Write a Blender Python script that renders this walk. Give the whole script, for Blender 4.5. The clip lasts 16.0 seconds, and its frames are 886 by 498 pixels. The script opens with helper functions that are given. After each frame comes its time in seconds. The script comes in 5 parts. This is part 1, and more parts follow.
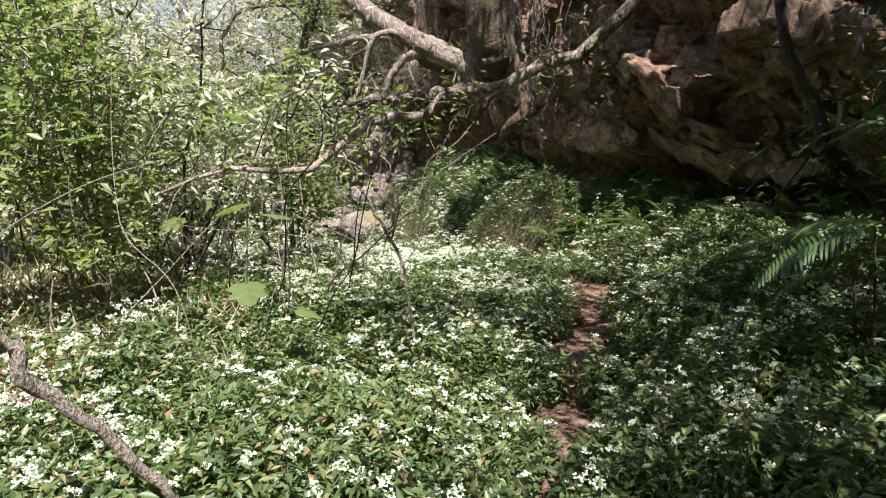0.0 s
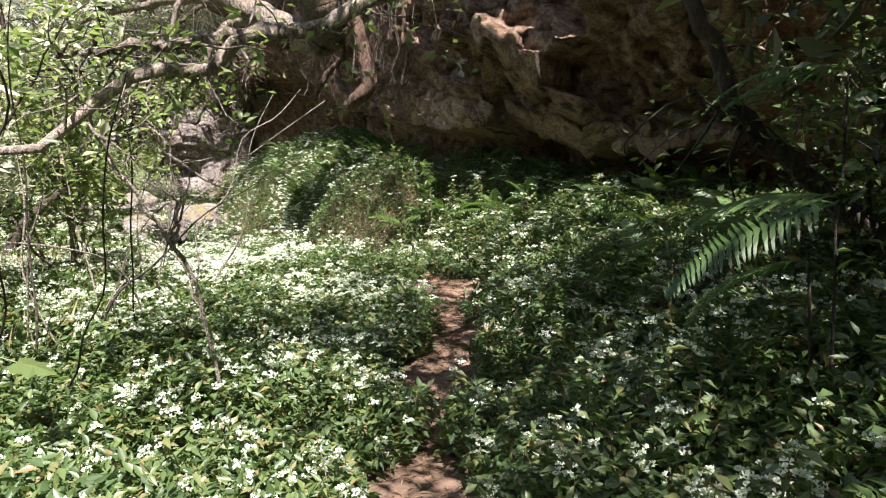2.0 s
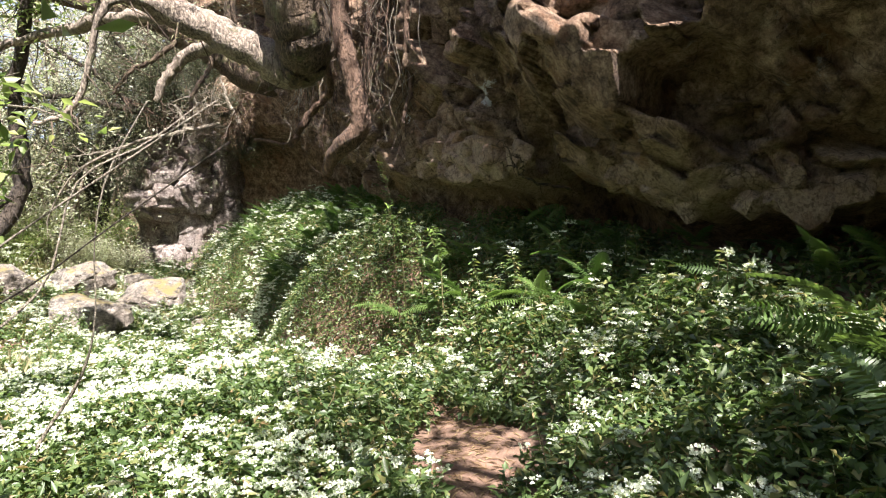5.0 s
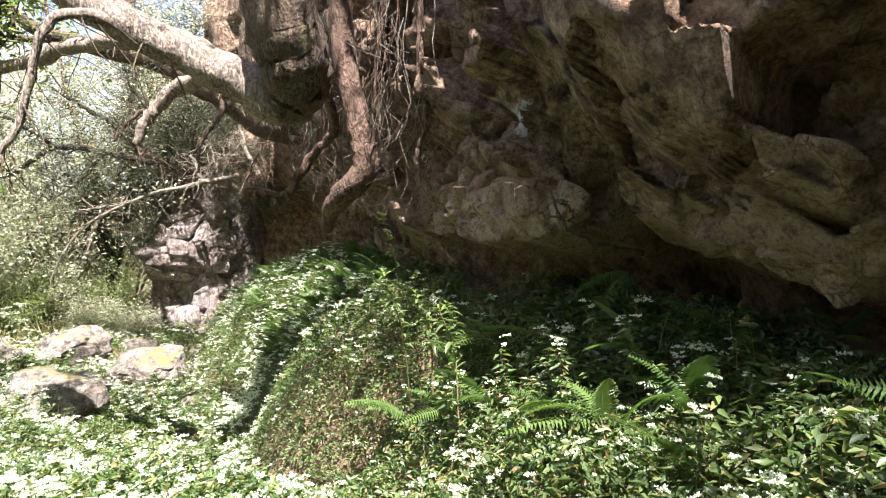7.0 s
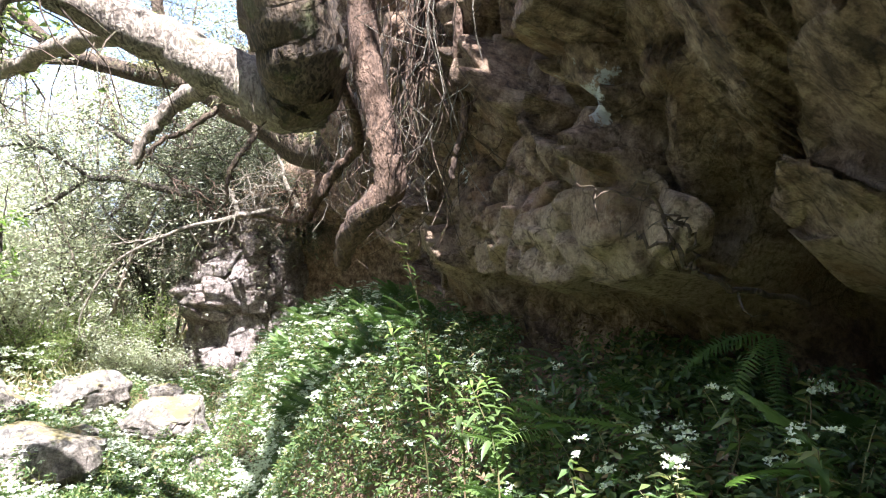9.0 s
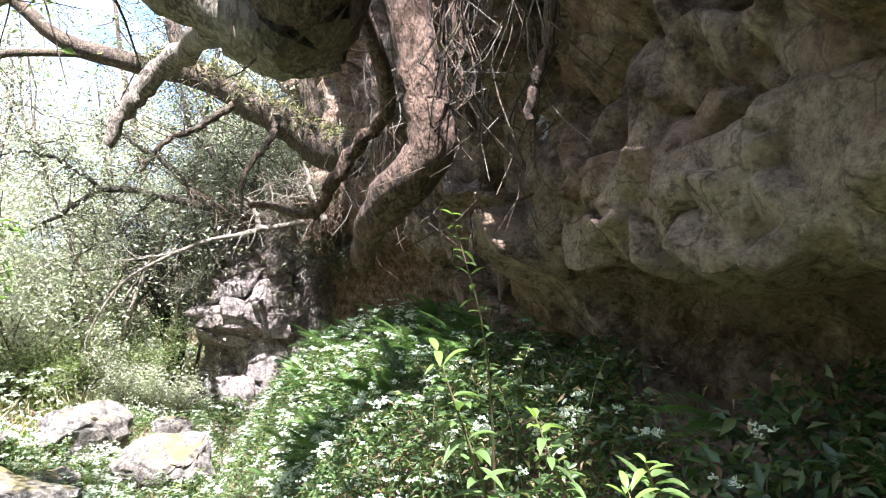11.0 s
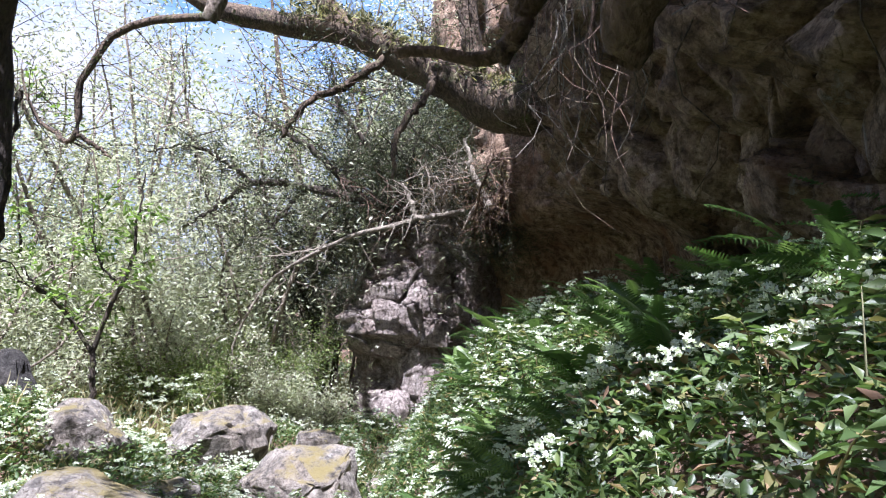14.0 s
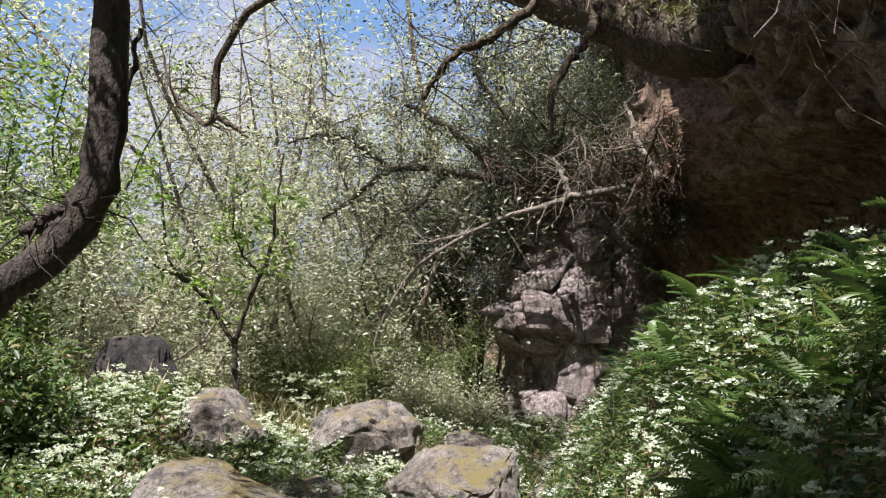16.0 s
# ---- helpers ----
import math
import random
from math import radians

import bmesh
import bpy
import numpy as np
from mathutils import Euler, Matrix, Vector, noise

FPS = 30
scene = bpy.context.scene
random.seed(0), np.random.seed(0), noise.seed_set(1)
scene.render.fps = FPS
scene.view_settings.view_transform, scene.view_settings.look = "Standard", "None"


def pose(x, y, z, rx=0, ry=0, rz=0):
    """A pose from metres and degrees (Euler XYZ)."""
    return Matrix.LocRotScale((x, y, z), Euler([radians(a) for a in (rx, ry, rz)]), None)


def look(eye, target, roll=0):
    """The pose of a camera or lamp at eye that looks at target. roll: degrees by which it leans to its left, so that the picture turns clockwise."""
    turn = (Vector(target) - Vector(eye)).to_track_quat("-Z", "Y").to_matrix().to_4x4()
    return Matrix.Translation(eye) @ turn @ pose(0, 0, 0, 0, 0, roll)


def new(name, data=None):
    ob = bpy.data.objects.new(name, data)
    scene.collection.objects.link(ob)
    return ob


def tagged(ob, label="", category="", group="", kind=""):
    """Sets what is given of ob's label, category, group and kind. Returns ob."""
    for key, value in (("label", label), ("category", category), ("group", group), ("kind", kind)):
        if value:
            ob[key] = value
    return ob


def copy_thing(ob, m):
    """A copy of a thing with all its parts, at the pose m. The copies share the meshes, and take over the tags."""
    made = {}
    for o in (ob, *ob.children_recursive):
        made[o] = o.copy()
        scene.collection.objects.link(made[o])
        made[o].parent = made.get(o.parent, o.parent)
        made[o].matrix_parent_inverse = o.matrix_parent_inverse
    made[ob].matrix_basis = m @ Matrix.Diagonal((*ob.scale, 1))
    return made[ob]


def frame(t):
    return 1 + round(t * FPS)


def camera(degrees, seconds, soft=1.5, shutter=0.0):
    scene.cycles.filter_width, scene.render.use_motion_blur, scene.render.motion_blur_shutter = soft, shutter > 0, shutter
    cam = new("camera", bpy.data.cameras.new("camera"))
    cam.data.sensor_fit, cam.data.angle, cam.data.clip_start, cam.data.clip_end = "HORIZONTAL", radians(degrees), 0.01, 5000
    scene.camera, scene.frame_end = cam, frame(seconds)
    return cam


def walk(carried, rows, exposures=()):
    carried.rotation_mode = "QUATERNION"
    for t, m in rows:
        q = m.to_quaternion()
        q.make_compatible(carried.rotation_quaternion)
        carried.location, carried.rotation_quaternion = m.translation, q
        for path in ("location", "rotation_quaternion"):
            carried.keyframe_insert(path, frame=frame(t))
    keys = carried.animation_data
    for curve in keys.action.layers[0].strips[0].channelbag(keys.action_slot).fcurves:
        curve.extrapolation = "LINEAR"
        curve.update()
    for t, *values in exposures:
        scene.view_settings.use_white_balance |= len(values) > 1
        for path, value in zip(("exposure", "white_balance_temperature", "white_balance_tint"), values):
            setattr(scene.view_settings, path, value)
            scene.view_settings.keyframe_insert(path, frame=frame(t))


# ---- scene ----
cam = camera(66.1, 16.0, soft=1.1)
METRES, EYE, TILT, LEAN, TURN = 12.0, 1.5, -13.0, 0.0, 0.0
ROWS = [
    (0.0, 0.0, 0.0, 0.0, 0.0, 0.0, 0.0),
    (0.5, 0.0013, 0.0085, -0.0007, -5.17, -0.23, 1.39),
    (1.0, 0.0116, 0.0354, 0.0026, -7.45, -0.93, 2.12),
    (1.5, 0.0181, 0.0672, 0.0023, -8.29, -0.96, 2.05),
    (2.0, 0.0222, 0.1055, 0.0059, -11.88, -1.35, 2.76),
    (2.5, 0.0295, 0.1388, 0.009, -10.94, -1.31, 2.58),
    (3.0, 0.0362, 0.1812, 0.0119, -11.19, -0.71, 2.53),
    (5.5, 0.0741, 0.3654, 0.0368, -10.82, 5.69, 2.62),
    (6.0, 0.0825, 0.4003, 0.0446, -10.66, 7.13, 2.57),
    (6.5, 0.0965, 0.4287, 0.0502, -7.19, 8.36, 1.9),
    (7.0, 0.1077, 0.462, 0.0538, -7.23, 9.06, 1.74),
    (7.5, 0.1165, 0.4917, 0.0607, -7.42, 9.82, 1.69),
    (8.0, 0.1247, 0.5197, 0.0669, -4.06, 10.78, 0.77),
    (8.5, 0.1261, 0.5503, 0.07, -2.68, 11.75, 0.11),
    (9.0, 0.1309, 0.5791, 0.0746, -2.39, 12.49, 0.3),
    (9.5, 0.1366, 0.6076, 0.0805, 1.41, 13.0, -0.64),
    (12.0, 0.1104, 0.7685, 0.0856, -0.07, 16.61, -0.57),
    (12.5, 0.1029, 0.7972, 0.0855, 3.49, 17.4, -1.51),
    (13.0, 0.0936, 0.8246, 0.086, 6.13, 17.64, -2.07),
    (13.5, 0.0897, 0.8491, 0.0835, 11.79, 17.48, -3.1),
    (14.0, 0.0815, 0.8717, 0.0741, 12.88, 17.38, -3.66),
    (14.5, 0.0648, 0.9005, 0.0721, 13.01, 17.05, -3.56),
    (15.0, 0.055, 0.9204, 0.0698, 13.71, 17.07, -3.4),
    (15.5, 0.0457, 0.9408, 0.069, 23.07, 17.17, -5.34),
    (16.0, 0.0352, 0.9545, 0.0673, 24.07, 17.41, -5.73),
]
# exposures: the camera opens up under the cliff
EXPOSURES = [(0.0, 1.4, 6100, 22), (3.0, 1.9, 6200, 19), (5.5, 2.07, 6300, 19), (7.5, 2.4, 6050, 21), (9.5, 2.65, 5650, 18), (12.0, 2.6, 5450, 21), (12.5, 2.5, 5350, 22), (14.0, 1.78, 5400, 25), (15.0, 1.48, 5550, 25), (16.0, 1.16, 6000, 21)]
walk(cam, [(t, pose(0, 0, EYE, TILT, LEAN, TURN) @ pose(METRES * x, METRES * y, METRES * z, 90 + pitch, roll, yaw)) for t, x, y, z, yaw, pitch, roll in ROWS], EXPOSURES)


# ---- light ----
world = bpy.data.worlds.new("world")
scene.world = world
world.use_nodes = True
wn = world.node_tree.nodes
sky = wn.new("ShaderNodeTexSky")
sky.sky_type = "NISHITA"
sky.sun_disc = False
sky.dust_density = 2.0
SUN_TO = Vector((0.03, -0.42, 0.90)).normalized()
sky.sun_elevation = math.asin(SUN_TO.z)
sky.sun_rotation = math.atan2(SUN_TO.x, SUN_TO.y)
wn["Background"].inputs["Strength"].default_value = 0.05
world.node_tree.links.new(sky.outputs[0], wn["Background"].inputs["Color"])
sun_data = bpy.data.lights.new("sun", "SUN")
sun_data.energy, sun_data.angle, sun_data.color = 5.0, radians(0.53), (1.0, 0.95, 0.86)
sun = new("sun", sun_data)
sun.matrix_world = look(SUN_TO * 30, (0, 0, 0))

rng = np.random.default_rng(7)


# ---- materials ----
def material(name):
    m = bpy.data.materials.new(name)
    m.use_nodes = True
    nt = m.node_tree
    return m, nt, nt.nodes["Principled BSDF"]


def ramp(nt, fac, stops):
    r = nt.nodes.new("ShaderNodeValToRGB")
    el = r.color_ramp.elements
    while len(el) < len(stops):
        el.new(0.5)
    for e, (p, c) in zip(el, stops):
        e.position, e.color = p, (*c, 1)
    nt.links.new(fac, r.inputs[0])
    return r.outputs[0]


def noise_tex(nt, scale, detail=6, rough=0.6, stretch=None):
    tc = nt.nodes.new("ShaderNodeTexCoord")
    mp = nt.nodes.new("ShaderNodeMapping")
    n = nt.nodes.new("ShaderNodeTexNoise")
    n.inputs["Scale"].default_value, n.inputs["Detail"].default_value, n.inputs["Roughness"].default_value = scale, detail, rough
    if stretch:
        mp.inputs["Scale"].default_value = stretch
    nt.links.new(tc.outputs["Object"], mp.inputs[0])
    nt.links.new(mp.outputs[0], n.inputs["Vector"])
    return n.outputs["Fac"]


def mix(nt, fac, a, b, mode="MIX"):
    n = nt.nodes.new("ShaderNodeMix")
    n.data_type, n.blend_type = "RGBA", mode
    for value, slot in ((fac, 0), (a, 6), (b, 7)):
        if isinstance(value, (int, float)):
            n.inputs[slot].default_value = value
        elif isinstance(value, tuple):
            n.inputs[slot].default_value = (*value, 1)
        else:
            nt.links.new(value, n.inputs[slot])
    return n.outputs[2]


def bump(nt, bsdf, height, strength, distance):
    b = nt.nodes.new("ShaderNodeBump")
    b.inputs["Strength"].default_value, b.inputs["Distance"].default_value = strength, distance
    nt.links.new(height, b.inputs["Height"])
    nt.links.new(b.outputs[0], bsdf.inputs["Normal"])


def leaf_material(name, stops, rough=0.45, through_light=0.4, objectwise=False, tint=(1.15, 1.25, 0.75)):
    """Leaves: colour varies from leaf to leaf; light passes through them."""
    m, nt, p = material(name)
    if objectwise:
        src = nt.nodes.new("ShaderNodeObjectInfo").outputs["Random"]
    else:
        src = nt.nodes.new("ShaderNodeNewGeometry").outputs["Random Per Island"]
    col = ramp(nt, src, stops)
    patch = noise_tex(nt, 1.3, 3)
    col = mix(nt, patch, col, mix(nt, 1.0, col, (0.72, 0.8, 0.62), "MULTIPLY"))
    nt.links.new(col, p.inputs["Base Color"])
    p.inputs["Roughness"].default_value = rough
    p.inputs["Specular IOR Level"].default_value = 0.7
    tr = nt.nodes.new("ShaderNodeBsdfTranslucent")
    tcol = mix(nt, 1.0, col, tint, "MULTIPLY")
    nt.links.new(tcol, tr.inputs["Color"])
    ms = nt.nodes.new("ShaderNodeMixShader")
    ms.inputs[0].default_value = through_light
    nt.links.new(p.outputs[0], ms.inputs[1])
    nt.links.new(tr.outputs[0], ms.inputs[2])
    nt.links.new(ms.outputs[0], nt.nodes["Material Output"].inputs["Surface"])
    return m


LEAF_LOW = leaf_material("ground_leaf", [(0.0, (0.06, 0.1, 0.035)), (0.45, (0.105, 0.165, 0.055)), (0.8, (0.18, 0.235, 0.085)), (0.95, (0.27, 0.25, 0.11)), (1.0, (0.33, 0.22, 0.12))])
LEAF_THICKET = leaf_material("thicket_leaf", [(0.0, (0.11, 0.16, 0.05)), (0.5, (0.22, 0.28, 0.1)), (0.85, (0.34, 0.37, 0.17)), (1.0, (0.42, 0.39, 0.23))], through_light=0.5)
LEAF_HEATH = leaf_material("heath_leaf", [(0.0, (0.032, 0.045, 0.02)), (0.6, (0.07, 0.082, 0.04)), (1.0, (0.16, 0.155, 0.085))], rough=0.6, through_light=0.22)
# Paler than real foliage: the glare of full sun is put into the colour.
LEAF_SUN_PALED = leaf_material("sun_paled_leaf", [(0.0, (0.38, 0.39, 0.28)), (0.6, (0.56, 0.56, 0.44)), (1.0, (0.68, 0.66, 0.56))], rough=0.35, through_light=0.5, tint=(1.1, 1.12, 0.92))
LEAF_FERN = leaf_material("fern_leaf", [(0.0, (0.07, 0.13, 0.035)), (0.6, (0.12, 0.2, 0.055)), (1.0, (0.19, 0.27, 0.085))], through_light=0.4, objectwise=True)
LEAF_FRESH = leaf_material("fresh_leaf", [(0.0, (0.12, 0.2, 0.04)), (0.6, (0.22, 0.32, 0.08)), (1.0, (0.32, 0.4, 0.13))], through_light=0.5)
LEAF_DEAD = leaf_material("dead_leaf", [(0.0, (0.13, 0.07, 0.035)), (0.6, (0.24, 0.15, 0.08)), (1.0, (0.36, 0.27, 0.15))], rough=0.8, through_light=0.15)
LEAF_STRAW = leaf_material("dry_grass", [(0.0, (0.3, 0.25, 0.13)), (0.6, (0.45, 0.39, 0.23)), (1.0, (0.56, 0.52, 0.36))], rough=0.6, through_light=0.35)
PETAL = leaf_material("white_petal", [(0.0, (0.74, 0.75, 0.7)), (1.0, (0.88, 0.88, 0.85))], rough=0.7, through_light=0.3)


def bark_material(name, dark, light, moss=0.0, stretch=(1, 1, 0.25), scale=22):
    m, nt, p = material(name)
    grain = noise_tex(nt, scale, 8, 0.65, stretch)
    blotch = noise_tex(nt, 2.4, 4)
    plates = noise_tex(nt, scale * 2.2, 5, 0.55, (1, 1, 0.45))
    col = ramp(nt, grain, [(0.4, tuple(c * 2 for c in dark)), (0.58, light)])
    col = mix(nt, ramp(nt, plates, [(0.43, (0.9, 0.9, 0.9)), (0.52, (0, 0, 0))]), col, dark)
    col = mix(nt, ramp(nt, blotch, [(0.4, (0, 0, 0)), (0.7, (0.6, 0.6, 0.6))]), col, tuple(min(1, c * 1.25) for c in light))
    if moss:
        col = mix(nt, ramp(nt, noise_tex(nt, 5.0, 5), [(0.62 - 0.2 * moss, (0, 0, 0)), (0.75, (0.8, 0.8, 0.8))]), col, (0.09, 0.11, 0.03))
    nt.links.new(col, p.inputs["Base Color"])
    p.inputs["Roughness"].default_value = 0.9
    bump(nt, p, mix(nt, 0.6, grain, plates), 1.0, 0.06)
    return m


BARK = bark_material("bark", (0.022, 0.015, 0.01), (0.16, 0.115, 0.075), 0.3)
BARK_RED = bark_material("root_bark", (0.03, 0.018, 0.012), (0.19, 0.12, 0.08))
# Grey bark, lightened so that limbs look sunlit.
BARK_GREY_LIT = bark_material("grey_lit_bark", (0.06, 0.047, 0.035), (0.36, 0.3, 0.235), 0.15)
# Dark bark; the shade on a backlit trunk is put into its colour.
BARK_DARK_SHADED = bark_material("dark_shaded_bark", (0.018, 0.014, 0.01), (0.075, 0.058, 0.042), 0.2)
BARK_PALE = bark_material("pale_bark", (0.12, 0.1, 0.075), (0.36, 0.32, 0.25), scale=40)


def rock_material(name, tones, moss=0.0, lichen=0.0, rust=0.0, fresh=None, splashes=()):
    m, nt, p = material(name)
    big, mid, fine = noise_tex(nt, 1.1, 5, 0.6), noise_tex(nt, 7, 8, 0.7), noise_tex(nt, 60, 6, 0.7)
    col = ramp(nt, mid, [(0.38, tones[0]), (0.5, tones[1]), (0.64, tones[2])])
    if fresh:
        tc = nt.nodes.new("ShaderNodeTexCoord")
        sep = nt.nodes.new("ShaderNodeSeparateXYZ")
        nt.links.new(tc.outputs["Object"], sep.inputs[0])
        jag = nt.nodes.new("ShaderNodeMath")
        jag.operation = "MULTIPLY_ADD"
        jag.inputs[1].default_value = 1.6
        nt.links.new(noise_tex(nt, 2.0, 4), jag.inputs[0])
        nt.links.new(sep.outputs[2], jag.inputs[2])
        shift = nt.nodes.new("ShaderNodeMapRange")
        shift.inputs["From Min"].default_value, shift.inputs["From Max"].default_value = 1.95, 1.6
        nt.links.new(jag.outputs[0], shift.inputs["Value"])
        low = nt.nodes.new("ShaderNodeMapRange")
        low.inputs["From Min"].default_value, low.inputs["From Max"].default_value = 0.42, 0.55
        nt.links.new(sep.outputs[2], low.inputs["Value"])
        far = nt.nodes.new("ShaderNodeMapRange")
        far.inputs["From Min"].default_value, far.inputs["From Max"].default_value = 12.6, 11.2
        nt.links.new(sep.outputs[1], far.inputs["Value"])
        both = nt.nodes.new("ShaderNodeMath")
        both.operation = "MULTIPLY"
        nt.links.new(low.outputs[0], both.inputs[0])
        nt.links.new(far.outputs[0], both.inputs[1])
        all_of = nt.nodes.new("ShaderNodeMath")
        all_of.operation = "MULTIPLY"
        nt.links.new(both.outputs[0], all_of.inputs[0])
        nt.links.new(shift.outputs[0], all_of.inputs[1])
        col = mix(nt, all_of.outputs[0], col, mix(nt, mid, tuple(c * 0.62 for c in fresh), fresh))
    # Pitted relief painted as tone: dark hollows and light rises where bumps show little.
    pit_shade = noise_tex(nt, 24, 6, 0.75)
    col = mix(nt, ramp(nt, pit_shade, [(0.38, (0.85, 0.85, 0.85)), (0.5, (0, 0, 0))]), col, mix(nt, 1.0, col, (0.4, 0.36, 0.32), "MULTIPLY"))
    col = mix(nt, ramp(nt, pit_shade, [(0.54, (0, 0, 0)), (0.68, (0.6, 0.6, 0.6))]), col, mix(nt, 1.0, col, (1.5, 1.45, 1.4), "MULTIPLY"))
    col = mix(nt, ramp(nt, fine, [(0.38, (0.6, 0.6, 0.6)), (0.56, (0, 0, 0))]), col, mix(nt, 1.0, col, (0.5, 0.46, 0.43), "MULTIPLY"))
    warp = nt.nodes.new("ShaderNodeTexNoise")
    warp.inputs["Scale"].default_value, warp.inputs["Detail"].default_value = 3.0, 5
    where = nt.nodes.new("ShaderNodeTexCoord")
    nt.links.new(where.outputs["Object"], warp.inputs["Vector"])
    bend = nt.nodes.new("ShaderNodeVectorMath")
    bend.operation = "MULTIPLY_ADD"
    bend.inputs[1].default_value = (0.5, 0.5, 0.5)
    nt.links.new(warp.outputs["Color"], bend.inputs[0])
    nt.links.new(where.outputs["Object"], bend.inputs[2])
    for scale, wide, dark in ((1.7, 0.014, 0.75), (5.2, 0.03, 0.3)):
        vor = nt.nodes.new("ShaderNodeTexVoronoi")
        vor.feature = "DISTANCE_TO_EDGE"
        vor.inputs["Scale"].default_value = scale
        nt.links.new(bend.outputs[0], vor.inputs["Vector"])
        line = ramp(nt, vor.outputs["Distance"], [(0.0, (dark, dark, dark)), (wide, (0, 0, 0))])
        col = mix(nt, line, col, mix(nt, 1.0, col, (0.25, 0.22, 0.2), "MULTIPLY"))
    col = mix(nt, ramp(nt, big, [(0.38, (0, 0, 0)), (0.62, (0.7, 0.7, 0.7))]), col, mix(nt, 1.0, col, (0.62, 0.55, 0.48), "MULTIPLY"))
    if rust:
        col = mix(nt, ramp(nt, noise_tex(nt, 2.2, 5, 0.65), [(0.55, (0, 0, 0)), (0.7, (rust, rust, rust))]), col, (0.3, 0.15, 0.08))
    if lichen:
        col = mix(nt, ramp(nt, noise_tex(nt, 4.5, 9, 0.75, (1, 1, 0.22)), [(0.63, (0, 0, 0)), (0.7, (lichen, lichen, lichen))]), col, (0.62, 0.62, 0.56))
    for centre, reach in splashes:
        tc = nt.nodes.new("ShaderNodeTexCoord")
        dist = nt.nodes.new("ShaderNodeVectorMath")
        dist.operation = "DISTANCE"
        dist.inputs[1].default_value = centre
        nt.links.new(tc.outputs["Object"], dist.inputs[0])
        rag = nt.nodes.new("ShaderNodeMath")
        rag.operation = "MULTIPLY_ADD"
        rag.inputs[1].default_value = 0.6
        nt.links.new(noise_tex(nt, 9, 6, 0.7), rag.inputs[0])
        nt.links.new(dist.outputs["Value"], rag.inputs[2])
        cut = nt.nodes.new("ShaderNodeMapRange")
        cut.inputs["From Min"].default_value, cut.inputs["From Max"].default_value = reach + 0.32, reach + 0.29
        nt.links.new(rag.outputs[0], cut.inputs["Value"])
        col = mix(nt, cut.outputs[0], col, (0.72, 0.72, 0.7))
    if moss:
        geo = nt.nodes.new("ShaderNodeNewGeometry")
        sep = nt.nodes.new("ShaderNodeSeparateXYZ")
        nt.links.new(geo.outputs["Normal"], sep.inputs[0])
        mul = nt.nodes.new("ShaderNodeMath")
        mul.operation = "MULTIPLY"
        nt.links.new(sep.outputs[2], mul.inputs[0])
        nt.links.new(noise_tex(nt, 3.5, 6, 0.7), mul.inputs[1])
        col = mix(nt, ramp(nt, mul.outputs[0], [(0.39, (0, 0, 0)), (0.54, (moss, moss, moss))]), col, (0.22, 0.18, 0.065))
    nt.links.new(col, p.inputs["Base Color"])
    p.inputs["Roughness"].default_value = 0.85
    add = nt.nodes.new("ShaderNodeMath")
    add.operation = "ADD"
    nt.links.new(mid, add.inputs[0])
    half = nt.nodes.new("ShaderNodeMath")
    half.operation = "MULTIPLY"
    half.inputs[1].default_value = 0.4
    nt.links.new(fine, half.inputs[0])
    nt.links.new(half.outputs[0], add.inputs[1])
    bump(nt, p, add.outputs[0], 1.0, 0.08)
    return m


ROCK_CLIFF = rock_material("cliff_rock", ((0.13, 0.082, 0.05), (0.37, 0.255, 0.17), (0.64, 0.49, 0.35)), lichen=0.45, rust=0.6, fresh=(0.62, 0.47, 0.33), splashes=(((2.2, 10.2, 1.5), 0.07), ((2.3, 9.8, 1.4), 0.08), ((2.1, 10.6, 2.0), 0.05), ((1.85, 11.6, 1.3), 0.05)))
ROCK_TOWER = rock_material("tower_rock", ((0.19, 0.155, 0.14), (0.38, 0.33, 0.3), (0.58, 0.52, 0.48)), rust=0.2)
ROCK_BED = rock_material("stream_rock", ((0.14, 0.13, 0.115), (0.33, 0.305, 0.265), (0.52, 0.49, 0.44)), moss=0.95, lichen=0.4)

SOIL, nt, p = material("soil")
mid = noise_tex(nt, 9, 8, 0.7)
fine = noise_tex(nt, 70, 5, 0.7)
col = ramp(nt, mid, [(0.3, (0.09, 0.055, 0.038)), (0.55, (0.2, 0.125, 0.085)), (0.75, (0.32, 0.215, 0.15))])
col = mix(nt, ramp(nt, fine, [(0.5, (0, 0, 0)), (0.68, (0.7, 0.7, 0.7))]), col, (0.3, 0.19, 0.12))
nt.links.new(col, p.inputs["Base Color"])
p.inputs["Roughness"].default_value = 0.95
bump(nt, p, fine, 0.8, 0.02)


HAZE = bpy.data.materials.new("haze")
HAZE.use_nodes = True
nt = HAZE.node_tree
nt.nodes.remove(nt.nodes["Principled BSDF"])
glow = nt.nodes.new("ShaderNodeEmission")
glow.inputs["Strength"].default_value = 0.32
nt.links.new(ramp(nt, noise_tex(nt, 0.035, 4), [(0.4, (0.36, 0.62, 1.0)), (0.62, (1.0, 1.0, 1.0))]), glow.inputs["Color"])
nt.links.new(glow.outputs[0], nt.nodes["Material Output"].inputs["Surface"])


